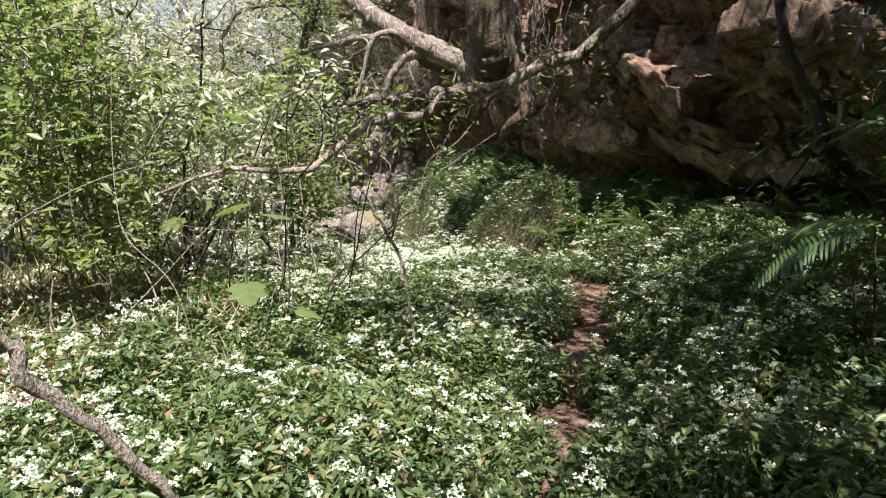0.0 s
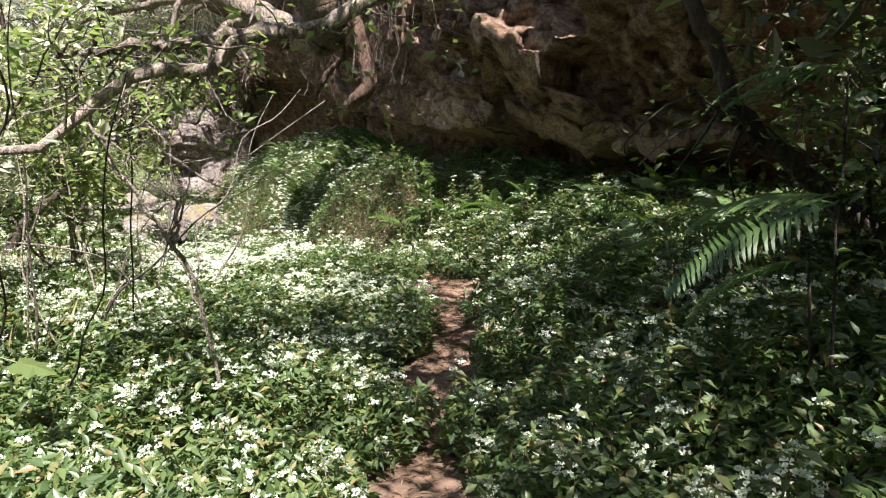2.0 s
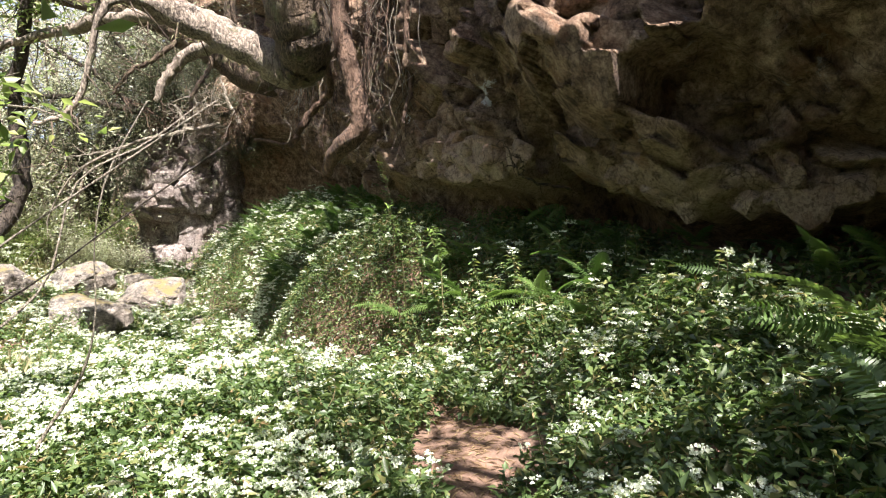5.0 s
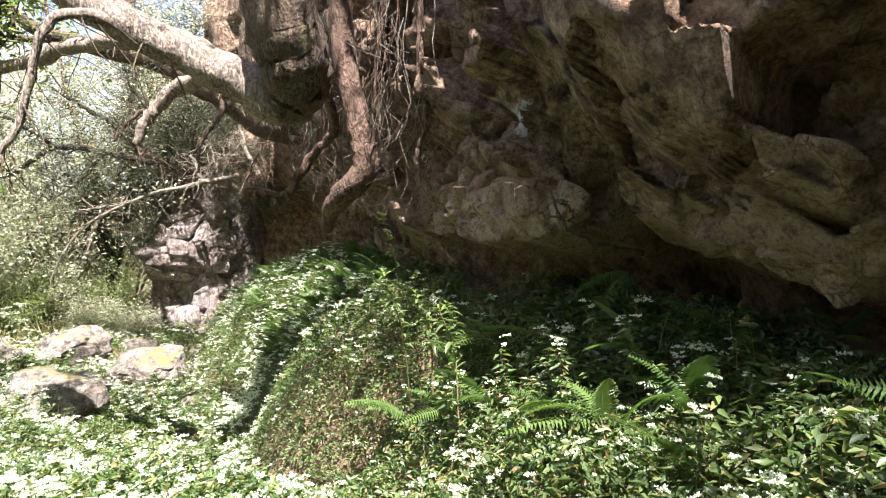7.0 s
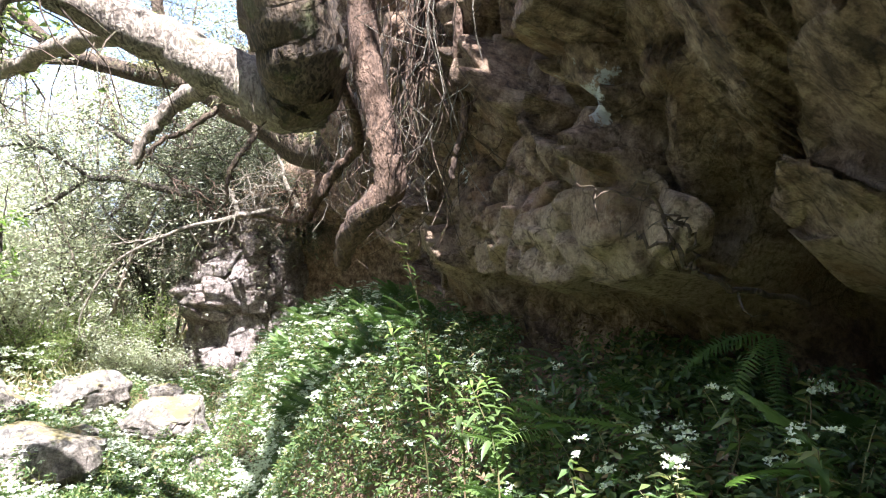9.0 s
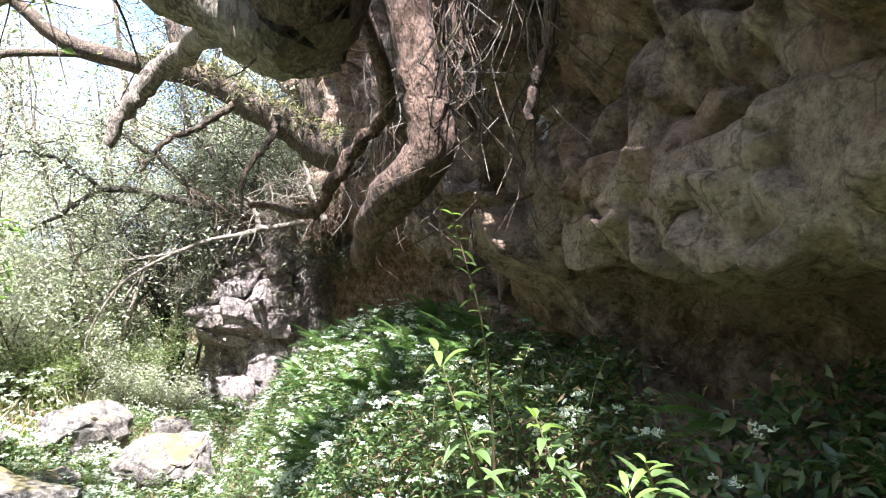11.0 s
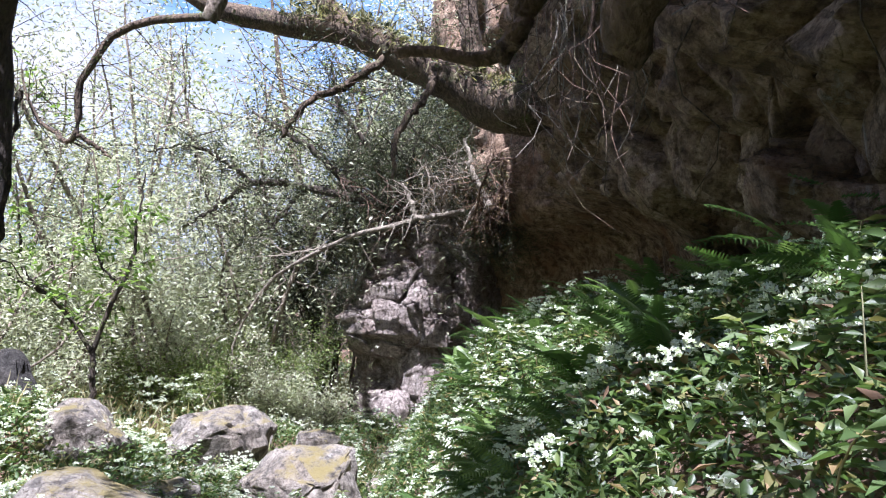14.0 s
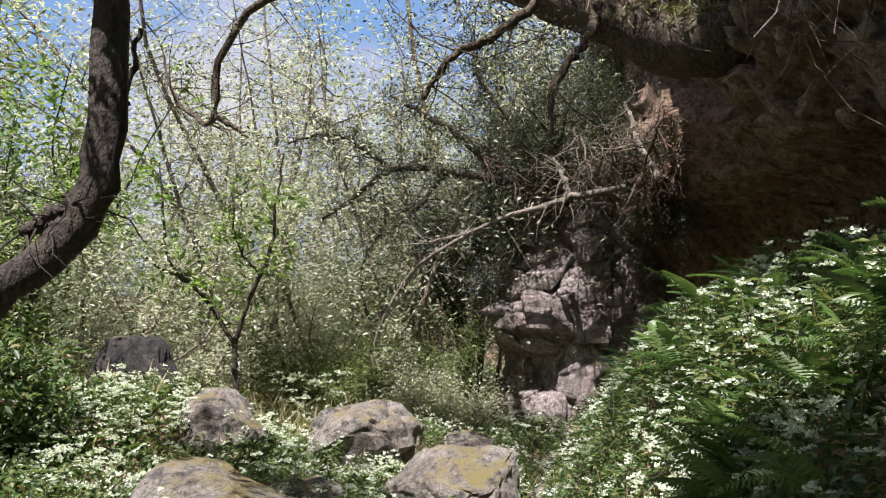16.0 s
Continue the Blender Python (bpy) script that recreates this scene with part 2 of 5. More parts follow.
# ---- mesh helpers ----
def link_mesh(name, verts, faces, mat, parent=None, label="", smooth=False):
    me = bpy.data.meshes.new(name)
    verts = np.asarray(verts, dtype=np.float32)
    faces = np.asarray(faces, dtype=np.int32)
    me.vertices.add(len(verts))
    me.vertices.foreach_set("co", verts.ravel())
    k = faces.shape[1]
    me.loops.add(faces.size)
    me.loops.foreach_set("vertex_index", faces.ravel())
    me.polygons.add(len(faces))
    me.polygons.foreach_set("loop_start", np.arange(0, faces.size, k, dtype=np.int32))
    if smooth:
        me.polygons.foreach_set("use_smooth", np.ones(len(faces), dtype=bool))
    me.update(calc_edges=True)
    me.validate()
    me.materials.append(mat)
    ob = new(name, me)
    if parent:
        ob.parent = parent
    if label:
        ob["label"] = label
    return ob


def part(name, bm, mat, parent, label=""):
    me = bpy.data.meshes.new(name)
    bm.to_mesh(me)
    bm.free()
    me.materials.append(mat)
    ob = new(name, me)
    ob.parent = parent
    if label:
        ob["label"] = label
    return ob


def empty(name, at=(0, 0, 0)):
    ob = new(name)
    ob.location = at
    ob.empty_display_size = 0.1
    return ob


def spline(points, n):
    """n points along a smooth curve through the given ones (rows may hold a radius too)."""
    p = np.asarray(points, dtype=float)
    q = np.vstack([2 * p[0] - p[1], p, 2 * p[-1] - p[-2]])
    t = np.linspace(0, len(p) - 1 - 1e-6, n)
    i, f = t.astype(int), (t % 1)[:, None]
    a, b, c, d = q[i], q[i + 1], q[i + 2], q[i + 3]
    return 0.5 * (2 * b + (c - a) * f + (2 * a - 5 * b + 4 * c - d) * f ** 2 + (3 * b - a - 3 * c + d) * f ** 3)


def tube(points, n=24, seg=8, rough=0.12, wobble=0.0, r=rng):
    """Verts and quads of a round limb. points: rows of x, y, z, radius."""
    c = spline(points, n)
    p, rad = c[:, :3].copy(), np.abs(c[:, 3])
    if wobble:
        w = r.normal(0, wobble, p.shape)
        w[0] = w[-1] = 0
        p += w
    tan = np.gradient(p, axis=0)
    tan /= np.linalg.norm(tan, axis=1)[:, None] + 1e-9
    ref = np.array([0.3, 0.9, 0.2]) if abs(tan[:, 2]).mean() > 0.7 else np.array([0.05, 0.1, 1.0])
    u = np.cross(tan, ref)
    u /= np.linalg.norm(u, axis=1)[:, None] + 1e-9
    v = np.cross(tan, u)
    ang = np.linspace(0, 2 * np.pi, seg, endpoint=False)
    lump = 1 + rough * r.normal(0, 1, (n, seg)).clip(-2, 2) * 0.5 + rough * np.sin(ang * 2 + r.uniform(0, 6))[None, :]
    ring = p[:, None, :] + (rad[:, None] * lump)[:, :, None] * (np.cos(ang)[None, :, None] * u[:, None, :] + np.sin(ang)[None, :, None] * v[:, None, :])
    verts = ring.reshape(-1, 3)
    a = np.arange(n - 1)[:, None] * seg + np.arange(seg)[None, :]
    b = np.arange(n - 1)[:, None] * seg + (np.arange(seg)[None, :] + 1) % seg
    faces = np.stack([a, b, b + seg, a + seg], axis=-1).reshape(-1, 4)
    return verts, faces


def join(pieces):
    vs, fs, k = [], [], 0
    for v, f in pieces:
        vs.append(v)
        fs.append(f + k)
        k += len(v)
    return np.vstack(vs), np.vstack(fs)


def leaves(at, size, ratio=0.42, up=0.6, heading=None, fold=0.25, r=rng, jitter=0.3):
    """Verts and triangles of one folded leaf at each place; each leaf is an island of its own."""
    n = len(at)
    d = r.normal(0, 1, (n, 3)) if heading is None else heading + r.normal(0, jitter, (n, 3))
    d[:, 2] *= 0.6
    d /= np.linalg.norm(d, axis=1)[:, None] + 1e-9
    nrm = r.normal(0, 0.55, (n, 3))
    nrm[:, 2] += up * 1.6
    side = np.cross(d, nrm)
    side /= np.linalg.norm(side, axis=1)[:, None] + 1e-9
    nrm = np.cross(side, d)
    s = (size * r.uniform(0.6, 1.3, n))[:, None]
    w = s * ratio * 0.5 * r.uniform(0.75, 1.25, (n, 1))
    mid_pt = at + d * s * 0.42
    lift = nrm * w * fold * 2
    tip = at + d * s - nrm * s * 0.12
    verts = np.stack([at, mid_pt + side * w + lift, tip, mid_pt - side * w + lift], axis=1).reshape(-1, 3)
    k = np.arange(n)[:, None] * 4
    faces = np.concatenate([k + np.array([[0, 1, 2]]), k + np.array([[0, 2, 3]])], axis=1).reshape(-1, 3)
    return verts, faces


def florets(at, size, r=rng, petals=6):
    """Verts and triangles of a small fluffy flower head at each place: narrow petals that radiate upwards."""
    n = len(at)
    d = r.normal(0, 1, (n, petals, 3))
    d[:, :, 2] = np.abs(d[:, :, 2]) * 0.8
    d /= np.linalg.norm(d, axis=2)[:, :, None]
    side = np.cross(d, r.normal(0, 1, (n, petals, 3)))
    side /= np.linalg.norm(side, axis=2)[:, :, None] + 1e-9
    s = (size * r.uniform(0.7, 1.3, n))[:, None, None]
    base = at[:, None, :]
    tip = base + d * s * 1.25
    verts = np.stack([base - d * s * 0.2, tip + side * s * 0.5, tip - side * s * 0.5], axis=2)
    return verts.reshape(-1, 3), np.arange(n * petals * 3).reshape(-1, 3)


# ---- the lie of the land ----
def along(y, pairs):
    a = np.array(pairs, dtype=float)
    return np.interp(y, a[:, 0], a[:, 1])


def trail_x(y):
    return along(y, [(-6, -0.6), (0, 0.1), (2.8, 0.5), (4.5, 0.9), (6.3, 1.45), (7.6, 1.68), (8.6, 1.5), (9.3, 1.3), (10.4, 0.95), (11.4, 0.4), (14, -0.7), (18, -2.6), (30, -6)])


def wave(x, y, f, k=0.0):
    return np.sin(x * f + 1.3 * np.sin(y * f * 0.7 + k) + k) * np.sin(y * f * 0.9 + 1.1 * np.sin(x * f * 0.8 - k) + 2 * k)


def ground_z(x, y):
    x, y = np.asarray(x, dtype=float), np.asarray(y, dtype=float)
    base = along(y, [(-12, 0.3), (-2, 0.05), (0, -0.05), (2.5, -0.36), (4.5, -0.6), (7.5, -0.75), (9.2, -0.95), (10.4, -1.25), (11.4, -1.62), (13, -1.85), (17, -2.05), (24, -2.1), (60, -1.2)])
    toe = trail_x(y) + along(y, [(0, 0.5), (7, 0.35), (8.6, 0.35), (9.3, 0.5), (10.6, 0.46), (11.4, 0.22), (12.1, 0.15), (13, 0.45), (14.6, 0.75), (16, 0.65), (20, 1.4)])
    slope = along(y, [(0, 0.45), (7, 0.5), (8.7, 0.95), (10.3, 1.7), (11.2, 2.2), (16, 1.8), (20, 1.2)])
    top = along(y, [(0, 0.9), (7, 0.85), (8.7, 1.1), (10.3, 1.4), (11.4, 1.75), (13, 1.95), (16, 2.0), (19, 1.5), (22, 0.8)])
    d = np.maximum(x - toe, 0) * slope
    bank = top * np.tanh(d / top)
    left = np.maximum(trail_x(y) - 0.4 - x, 0)
    bank = bank + along(y, [(0, 0.05), (7, 0.04), (12, 0.02), (14.5, 0.1), (16.5, 0.17), (19, 0.12), (23, 0.04)]) * np.minimum(left, 5)
    bank = bank + 0.4 * np.exp(-((x + 4.7) / 0.9) ** 2 - ((y - 16.1) / 0.8) ** 2)
    far = np.maximum(np.hypot(x + 2, y - 10) - 22, 0)
    return base + bank + 0.035 * wave(x, y, 2.1) + 0.06 * wave(x, y, 0.8, 1.0) + far * 0.06 * np.exp(-far / 200)


def stretched(a, b, step, reach):
    mid_v = np.arange(a, b, step)
    out = np.geomspace(step * 1.5, reach, 26)
    return np.concatenate([a - out[::-1], mid_v, b + out])


gx, gy = stretched(-8, 6, 0.11, 900), stretched(-3, 26, 0.13, 900)
X, Y = np.meshgrid(gx, gy)
V = np.stack([X, Y, ground_z(X, Y)], axis=-1).reshape(-1, 3)
nx = len(gx)
a = (np.arange(len(gy) - 1)[:, None] * nx + np.arange(nx - 1)[None, :]).reshape(-1)
ground = link_mesh("ground", V, np.stack([a, a + 1, a + nx + 1, a + nx], axis=1), SOIL, smooth=True)
tagged(ground, "brown forest soil with a narrow trodden trail and leaf litter", "ground", kind="structure")

arc = np.radians(np.linspace(-100, 45, 60))
rows_z = np.array([-6.0, 20, 60, 130])
V = np.stack([np.tile(90 * np.sin(arc), 4), np.tile(10 + 90 * np.cos(arc), 4), np.repeat(rows_z, 60)], axis=1)
q = (np.arange(3)[:, None] * 60 + np.arange(59)[None, :]).reshape(-1)
tagged(link_mesh("backdrop", V, np.stack([q, q + 1, q + 61, q + 60], axis=1), HAZE, smooth=True), "bright hazy sky with thin white cloud", "sky", kind="structure")

# ---- the cliff ----
CLIFF_LINE = [(9.5, -4), (8.6, 0), (7.0, 3.5), (5.2, 6.2), (4.1, 7.5), (3.4, 8.35), (2.95, 9.0), (2.55, 9.7), (2.25, 10.4), (2.05, 11.2), (1.9, 12), (1.85, 13.3), (1.8, 14.2), (1.5, 15.2), (1.05, 16.5), (0.8, 18), (0.55, 19.5), (0.0, 20.9), (-0.7, 21.8), (-1.4, 22.6), (-1.5, 25), (0.5, 31)]

CLIFF_LIP = [(0, 0.9), (6, 0.7), (7.6, 0.6), (8.2, 0.46), (8.5, 0.52), (8.8, 0.64), (9.15, 0.7), (9.32, 0.9), (9.45, 0.95), (9.58, 0.72), (9.95, 0.62), (10.6, 0.62), (11.3, 0.7), (12, 0.55), (13, 0.3), (14.4, 0.4), (16, 0.8), (17.5, 1.15), (20, 1.35), (22, 0.9), (30, 0.4)]
CLIFF_OVER = [(0, 1.0), (8.8, 1.0), (9.6, 0.45), (10.2, 0.05), (12, 0.0), (13, 0.35), (14.5, 0.7), (17, 0.8), (20, 0.7), (30, 0.2)]
# Extra height above the view, added to shade both ends of the cliff.
CLIFF_SHADE_RISE = [(0, 3.0), (5.5, 2.4), (8.0, 0.0), (12.6, 0.0), (14.5, 3.0), (30, 3.4)]


def facets(p, cells, amp, tilt, r, crack=0.0, width=0.03, window=1.6):
    """Chunky broken relief: each place takes the offset and slope of its nearest seed; cracks run where two seeds meet."""
    best, second, out = np.full(len(p), 1e9), np.full(len(p), 1e9), np.zeros(len(p))
    off, grad = r.normal(0, amp, len(cells)), r.normal(0, tilt, (len(cells), 3))
    order = np.argsort(p[:, 1])
    ys = p[order, 1]
    for i, c in enumerate(cells):
        near = order[np.searchsorted(ys, c[1] - window):np.searchsorted(ys, c[1] + window)]
        q = p[near] - c
        d = np.sqrt((q * q * np.array([1, 1, 1.5])).sum(axis=1))
        win = d < best[near]
        second[near] = np.where(win, best[near], np.minimum(second[near], d))
        idx = near[win]
        best[idx] = d[win]
        out[idx] = off[i] + q[win] @ grad[i]
    return out - crack * np.exp(-(second - best) / width)


def cliff_surface():
    r = np.random.default_rng(21)
    c = spline(CLIFF_LINE, 900)
    step = np.concatenate([[0], np.cumsum(np.linalg.norm(np.diff(c, axis=0), axis=1))])
    s = np.concatenate([np.linspace(0, 9.5, 60)[:-1], np.linspace(9.5, 25.5, 640)[:-1], np.linspace(25.5, step[-1], 60)])
    cx, cy = np.interp(s, step, c[:, 0]), np.interp(s, step, c[:, 1])
    tx, ty = np.gradient(cx, s), np.gradient(cy, s)
    ln = np.hypot(tx, ty)
    nrm = np.stack([-ty / ln, tx / ln], axis=1)
    lip = along(cy, CLIFF_LIP)
    lip = lip + 0.025 * np.sin(s * 7.1) + 0.02 * np.sin(s * 15.7 + 1)
    recess = along(cy, [(0, 1.0), (9.8, 1.0), (11.0, 0.6), (12.2, 0.25), (14, 0.15), (15.4, 0.5), (17, 1.0), (20.5, 1.1), (22, 0.5), (30, 0.1)])
    over = along(cy, CLIFF_OVER)
    rise = along(cy, CLIFF_SHADE_RISE)
    v = np.concatenate([np.linspace(-2.4, 0, 26)[:-1], np.linspace(0, 2.6, 116)[:-1], np.linspace(2.6, 4.0, 26), [4.4, 4.6]])
    S, H = np.meshgrid(np.arange(len(s)), v)
    S, H = S.ravel(), H.ravel()
    inward = np.interp(H, [-2.4, -0.45, -0.12, 0.0, 0.15], [1.05, 1.0, 0.75, 0.14, 0.0])
    out = -inward * recess[S] + over[S] * np.interp(H, [0.0, 0.25, 0.8, 1.5, 3.0, 6], [0, 0.02, 0.42, 0.66, 0.75, 0.75])
    out = out - np.interp(H, [2.5, 4.0, 4.4, 4.6], [0, 1.6, 2.4, 16])
    P = np.stack([cx[S] + nrm[S, 0] * out, cy[S] + nrm[S, 1] * out, lip[S] + H + rise[S] * np.interp(H, [1.2, 3.0], [0, 1])], axis=1)
    ok = H < 4.1
    near = np.nonzero((P[:, 1] > 5.5) & (P[:, 1] < 23) & (H > -0.5) & ok)[0]
    big, small, tiny = (P[r.choice(near, k)] + r.normal(0, 0.1, (k, 3)) for k in (90, 420, 2200))
    warp = P + 0.05 * np.stack([wave(P[:, 1], P[:, 2], 5), wave(P[:, 2], P[:, 0], 6), wave(P[:, 0], P[:, 1], 4.4)], axis=1)
    d = facets(warp, big, 0.12, 0.38, r, 0.1, 0.03, 2.5) + facets(warp, small, 0.035, 0.36, r, 0.045, 0.016, 1.2) + facets(warp, tiny, 0.011, 0.28, r, 0.012, 0.009, 0.6)
    d = d.clip(-0.4, 0.35) * np.interp(H, [-0.4, 0, 0.4], [0.5, 0.8, 1])
    d = d + 0.012 * wave(P[:, 1] * 6, P[:, 2] * 6, 2.2) + 0.05 * wave(P[:, 1], P[:, 2], 4.2) * (H > 0)
    d = np.where(ok, d, 0)
    P[:, 0] += nrm[S, 0] * d
    P[:, 1] += nrm[S, 1] * d
    P[:, 2] += 0.2 * d * (H < 3)
    n = len(s)
    a = (np.arange(len(v) - 1)[:, None] * n + np.arange(n - 1)[None, :]).reshape(-1)
    return P, np.stack([a, a + n, a + n + 1, a + 1], axis=1)


cv, cf = cliff_surface()
cliff = link_mesh("cliff", cv, cf, ROCK_CLIFF)
tagged(cliff, "overhanging brown basalt cliff with cracks, rust stains and pale lichen", "cliff", kind="structure")


# ---- rocks ----
def broken_block(size, r, n=26, square=5.0):
    """A rough angular stone: the hull of points on a rounded box, edges chipped. square: 2 is round, 8 is boxy."""
    bm = bmesh.new()
    for _ in range(n):
        q = r.normal(0, 1, 3)
        q /= (np.abs(q) ** square).sum() ** (1 / square)
        bm.verts.new(Vector(q * r.uniform(0.82, 1.0) * 0.5 * np.array(size)))
    res = bmesh.ops.convex_hull(bm, input=bm.verts)
    bmesh.ops.delete(bm, geom=list({g for g in res["geom_interior"] + res["geom_unused"] if isinstance(g, bmesh.types.BMVert)}), context="VERTS")
    bmesh.ops.bevel(bm, geom=[e for e in bm.edges if e.calc_face_angle(0) > 0.35], offset=min(size) * 0.035, segments=1, affect="EDGES")
    return bm


def cliff_stones():
    """Angular blocks that stand a little proud of the cliff: tall joints, the great overhang and the pale lip."""
    r = np.random.default_rng(15)
    lx, ly = [q[0] for q in CLIFF_LINE], [q[1] for q in CLIFF_LINE]
    for i in range(60, 300):
        y = r.uniform(12.0, 16.0) if i < 110 else r.uniform(7.6, 12.2) if i < 200 else r.uniform(10.6, 15.2)
        x = float(np.interp(y, ly, lx))
        slope = (float(np.interp(y + 0.2, ly, lx)) - float(np.interp(y - 0.2, ly, lx))) / 0.4
        turn = math.atan2(-slope, 1.0)
        lip = float(along(y, CLIFF_LIP))
        over = float(along(y, CLIFF_OVER))
        if i < 110:
            h = r.uniform(0.3, 2.4)
            size = (r.uniform(0.32, 0.55), r.uniform(0.22, 0.5), r.uniform(0.3, 0.8)) if y > 9.6 else (r.uniform(0.35, 0.6), r.uniform(0.3, 0.95), r.uniform(0.25, 0.7))
            sink = 0.24
        elif i >= 200:
            h = r.uniform(0.15, 1.7)
            size = (r.uniform(0.25, 0.45), r.uniform(0.15, 0.42), r.uniform(0.2, 0.6))
            sink = 0.15
        else:
            h = r.uniform(0.06, 0.38)
            size = (r.uniform(0.26, 0.44), r.uniform(0.16, 0.44), r.uniform(0.14, 0.34))
            sink = 0.08
            if 9.2 < y < 9.5:
                continue
        out = over * float(np.interp(h, [0, 0.25, 0.8, 1.5, 3], [0, 0.02, 0.42, 0.66, 0.75])) - sink * size[0] / 0.5
        c, s = math.cos(turn), math.sin(turn)
        stone = broken_block(tuple(c * 1.05 for c in size), r, 16, 6.0)
        stone.transform(Matrix.Translation((x - out * c, y - out * s * -1, lip + h)) @ Euler((r.normal(0, 0.2), r.normal(0.3 * over, 0.2), -turn + r.normal(0, 0.22))).to_matrix().to_4x4())
        part("stone", stone, ROCK_CLIFF, cliff)
    lump = broken_block((0.6, 0.56, 0.44), r, 26)
    lump.transform(Matrix.Translation((2.5, 9.95, 0.85)) @ Euler((0.1, 0.2, 0.4)).to_matrix().to_4x4())
    part("stone", lump, ROCK_CLIFF, cliff, "pale rounded stone at the lip")


cliff_stones()


def boulder(name, at, size, mat, seed, label, spin=0.0):
    r = np.random.default_rng(seed)
    bm = broken_block((1.12, 1.12, 1.12), r, 26, 3.5)
    bmesh.ops.triangulate(bm, faces=bm.faces)
    bmesh.ops.subdivide_edges(bm, edges=bm.edges, cuts=3, use_grid_fill=True)
    p = np.array([v.co for v in bm.verts])
    n = p / (np.linalg.norm(p, axis=1)[:, None] + 1e-6)
    d = facets(p, r.normal(0, 0.4, (60, 3)), 0.012, 0.12, r, 0.015, 0.03) + 0.012 * wave(p[:, 0] * 3, p[:, 1] * 3 + p[:, 2] * 2, 5)
    for v, c in zip(bm.verts, (p + n * d.clip(-0.05, 0.05)[:, None]).clip(-0.6, 0.6) * np.array(size)):
        v.co = c
    me = bpy.data.meshes.new(name)
    bm.to_mesh(me)
    bm.free()
    me.materials.append(mat)
    ob = new(name, me)
    ob.matrix_world = pose(*at, r.normal(0, 9), r.normal(0, 9), spin)
    return tagged(ob, label, "rock", "boulders in the dry stream bed")


def rock_tower():
    """The jointed pillar: rows of broken stones round a solid core."""
    r = np.random.default_rng(5)
    top = empty("rock_pillar", (-2.2, 21.9, -2.2))
    tagged(top, "dark blocky basalt pillar, cracked into stacked angular stones", "rock")
    plan = spline([(-0.5, 1.5), (-1.0, 0.7), (-1.18, 0.1), (-0.85, -0.36), (-0.1, -0.46), (0.6, -0.3), (1.2, 0.15), (1.6, 1.1)], 190)
    n, rows = len(plan), 210
    tx, ty = np.gradient(plan[:, 0]), np.gradient(plan[:, 1])
    nrm = np.stack([ty, -tx], axis=1) / np.hypot(tx, ty)[:, None]
    S, K = np.meshgrid(np.arange(n), np.linspace(-0.2, 3.9, rows))
    S, K = S.ravel(), K.ravel()
    px, west = plan[S, 0], np.clip((0.35 - plan[S, 0]) / 0.6, 0, 1)
    out = west * along(K, [(0, 0.05), (1.3, -0.02), (1.62, 0.1), (1.72, 0.26), (2.15, 0.2), (2.4, 0.05), (3.0, -0.1), (3.9, -0.4)])
    out = out - 0.42 * np.exp(-((px + 0.62) / 0.36) ** 4 - ((K - 1.08) / 0.26) ** 4) - 0.5 * np.clip((K - 3.35) / 0.5, 0, 1) ** 2
    P = np.stack([px + nrm[S, 0] * out, plan[S, 1] + nrm[S, 1] * out, K], axis=1)
    warp = P + 0.04 * np.stack([wave(P[:, 1], P[:, 2], 5), wave(P[:, 2], P[:, 0], 6), wave(P[:, 0], P[:, 1], 4.4)], axis=1)
    seeds = P[r.choice(len(P), 62)]
    small = P[r.choice(len(P), 420)]
    d = facets(warp, seeds, 0.05, 0.13, r, 0.11, 0.013, 2.5) + facets(warp, small, 0.008, 0.09, r, 0.018, 0.006, 1.2)
    P[:, :2] += nrm[S] * d.clip(-0.25, 0.2)[:, None]
    P[:, 2] += 0.35 * d * (K > 0.1)
    a = (np.arange(rows - 1)[:, None] * n + np.arange(n - 1)[None, :]).reshape(-1)
    link_mesh("jointed_face", P, np.stack([a, a + 1, a + n + 1, a + n], axis=1), ROCK_TOWER, top)
    cap = broken_block((2.0, 1.5, 0.7), r, 40)
    cap.transform(Matrix.Translation((0.3, 0.75, 3.5)))
    part("cap_stone", cap, ROCK_TOWER, top)
    for x, y, z, size, lean in [(-1.0, -0.28, 1.98, (0.8, 0.66, 0.36), 0.1), (-0.5, -0.42, 1.52, (0.36, 0.34, 0.4), -0.08), (-0.35, -0.5, 2.45, (0.72, 0.34, 0.36), -0.06), (0.42, -0.42, 1.75, (0.6, 0.3, 0.5), 0.06), (0.3, -0.45, 0.62, (0.34, 0.36, 0.85), -0.05), (-0.12, -0.5, 0.5, (0.32, 0.34, 0.6), 0.05), (-0.45, -0.46, 0.42, (0.34, 0.34, 0.5), 0.08), (0.4, -0.4, 2.9, (0.5, 0.34, 0.4), -0.1), (-0.6, -0.3, 3.1, (0.5, 0.4, 0.4), 0.1)]:
        slab = broken_block(size, r, 22, 9.0)
        slab.transform(Matrix.Translation((x, y, z)) @ Euler((lean, lean * 0.8, lean)).to_matrix().to_4x4())
        part("stone", slab, ROCK_TOWER, top)
    for i in range(16):
        stone = broken_block(tuple(r.uniform(0.16, 0.4, 3)), r)
        x = r.uniform(-0.9, 0.9)
        stone.transform(Matrix.Translation((x, -0.75 + r.uniform(-0.3, 0.2), 0.12 + r.uniform(0, 0.15))) @ Euler(r.uniform(0, 3, 3)).to_matrix().to_4x4())
        part("stone", stone, ROCK_TOWER, top)


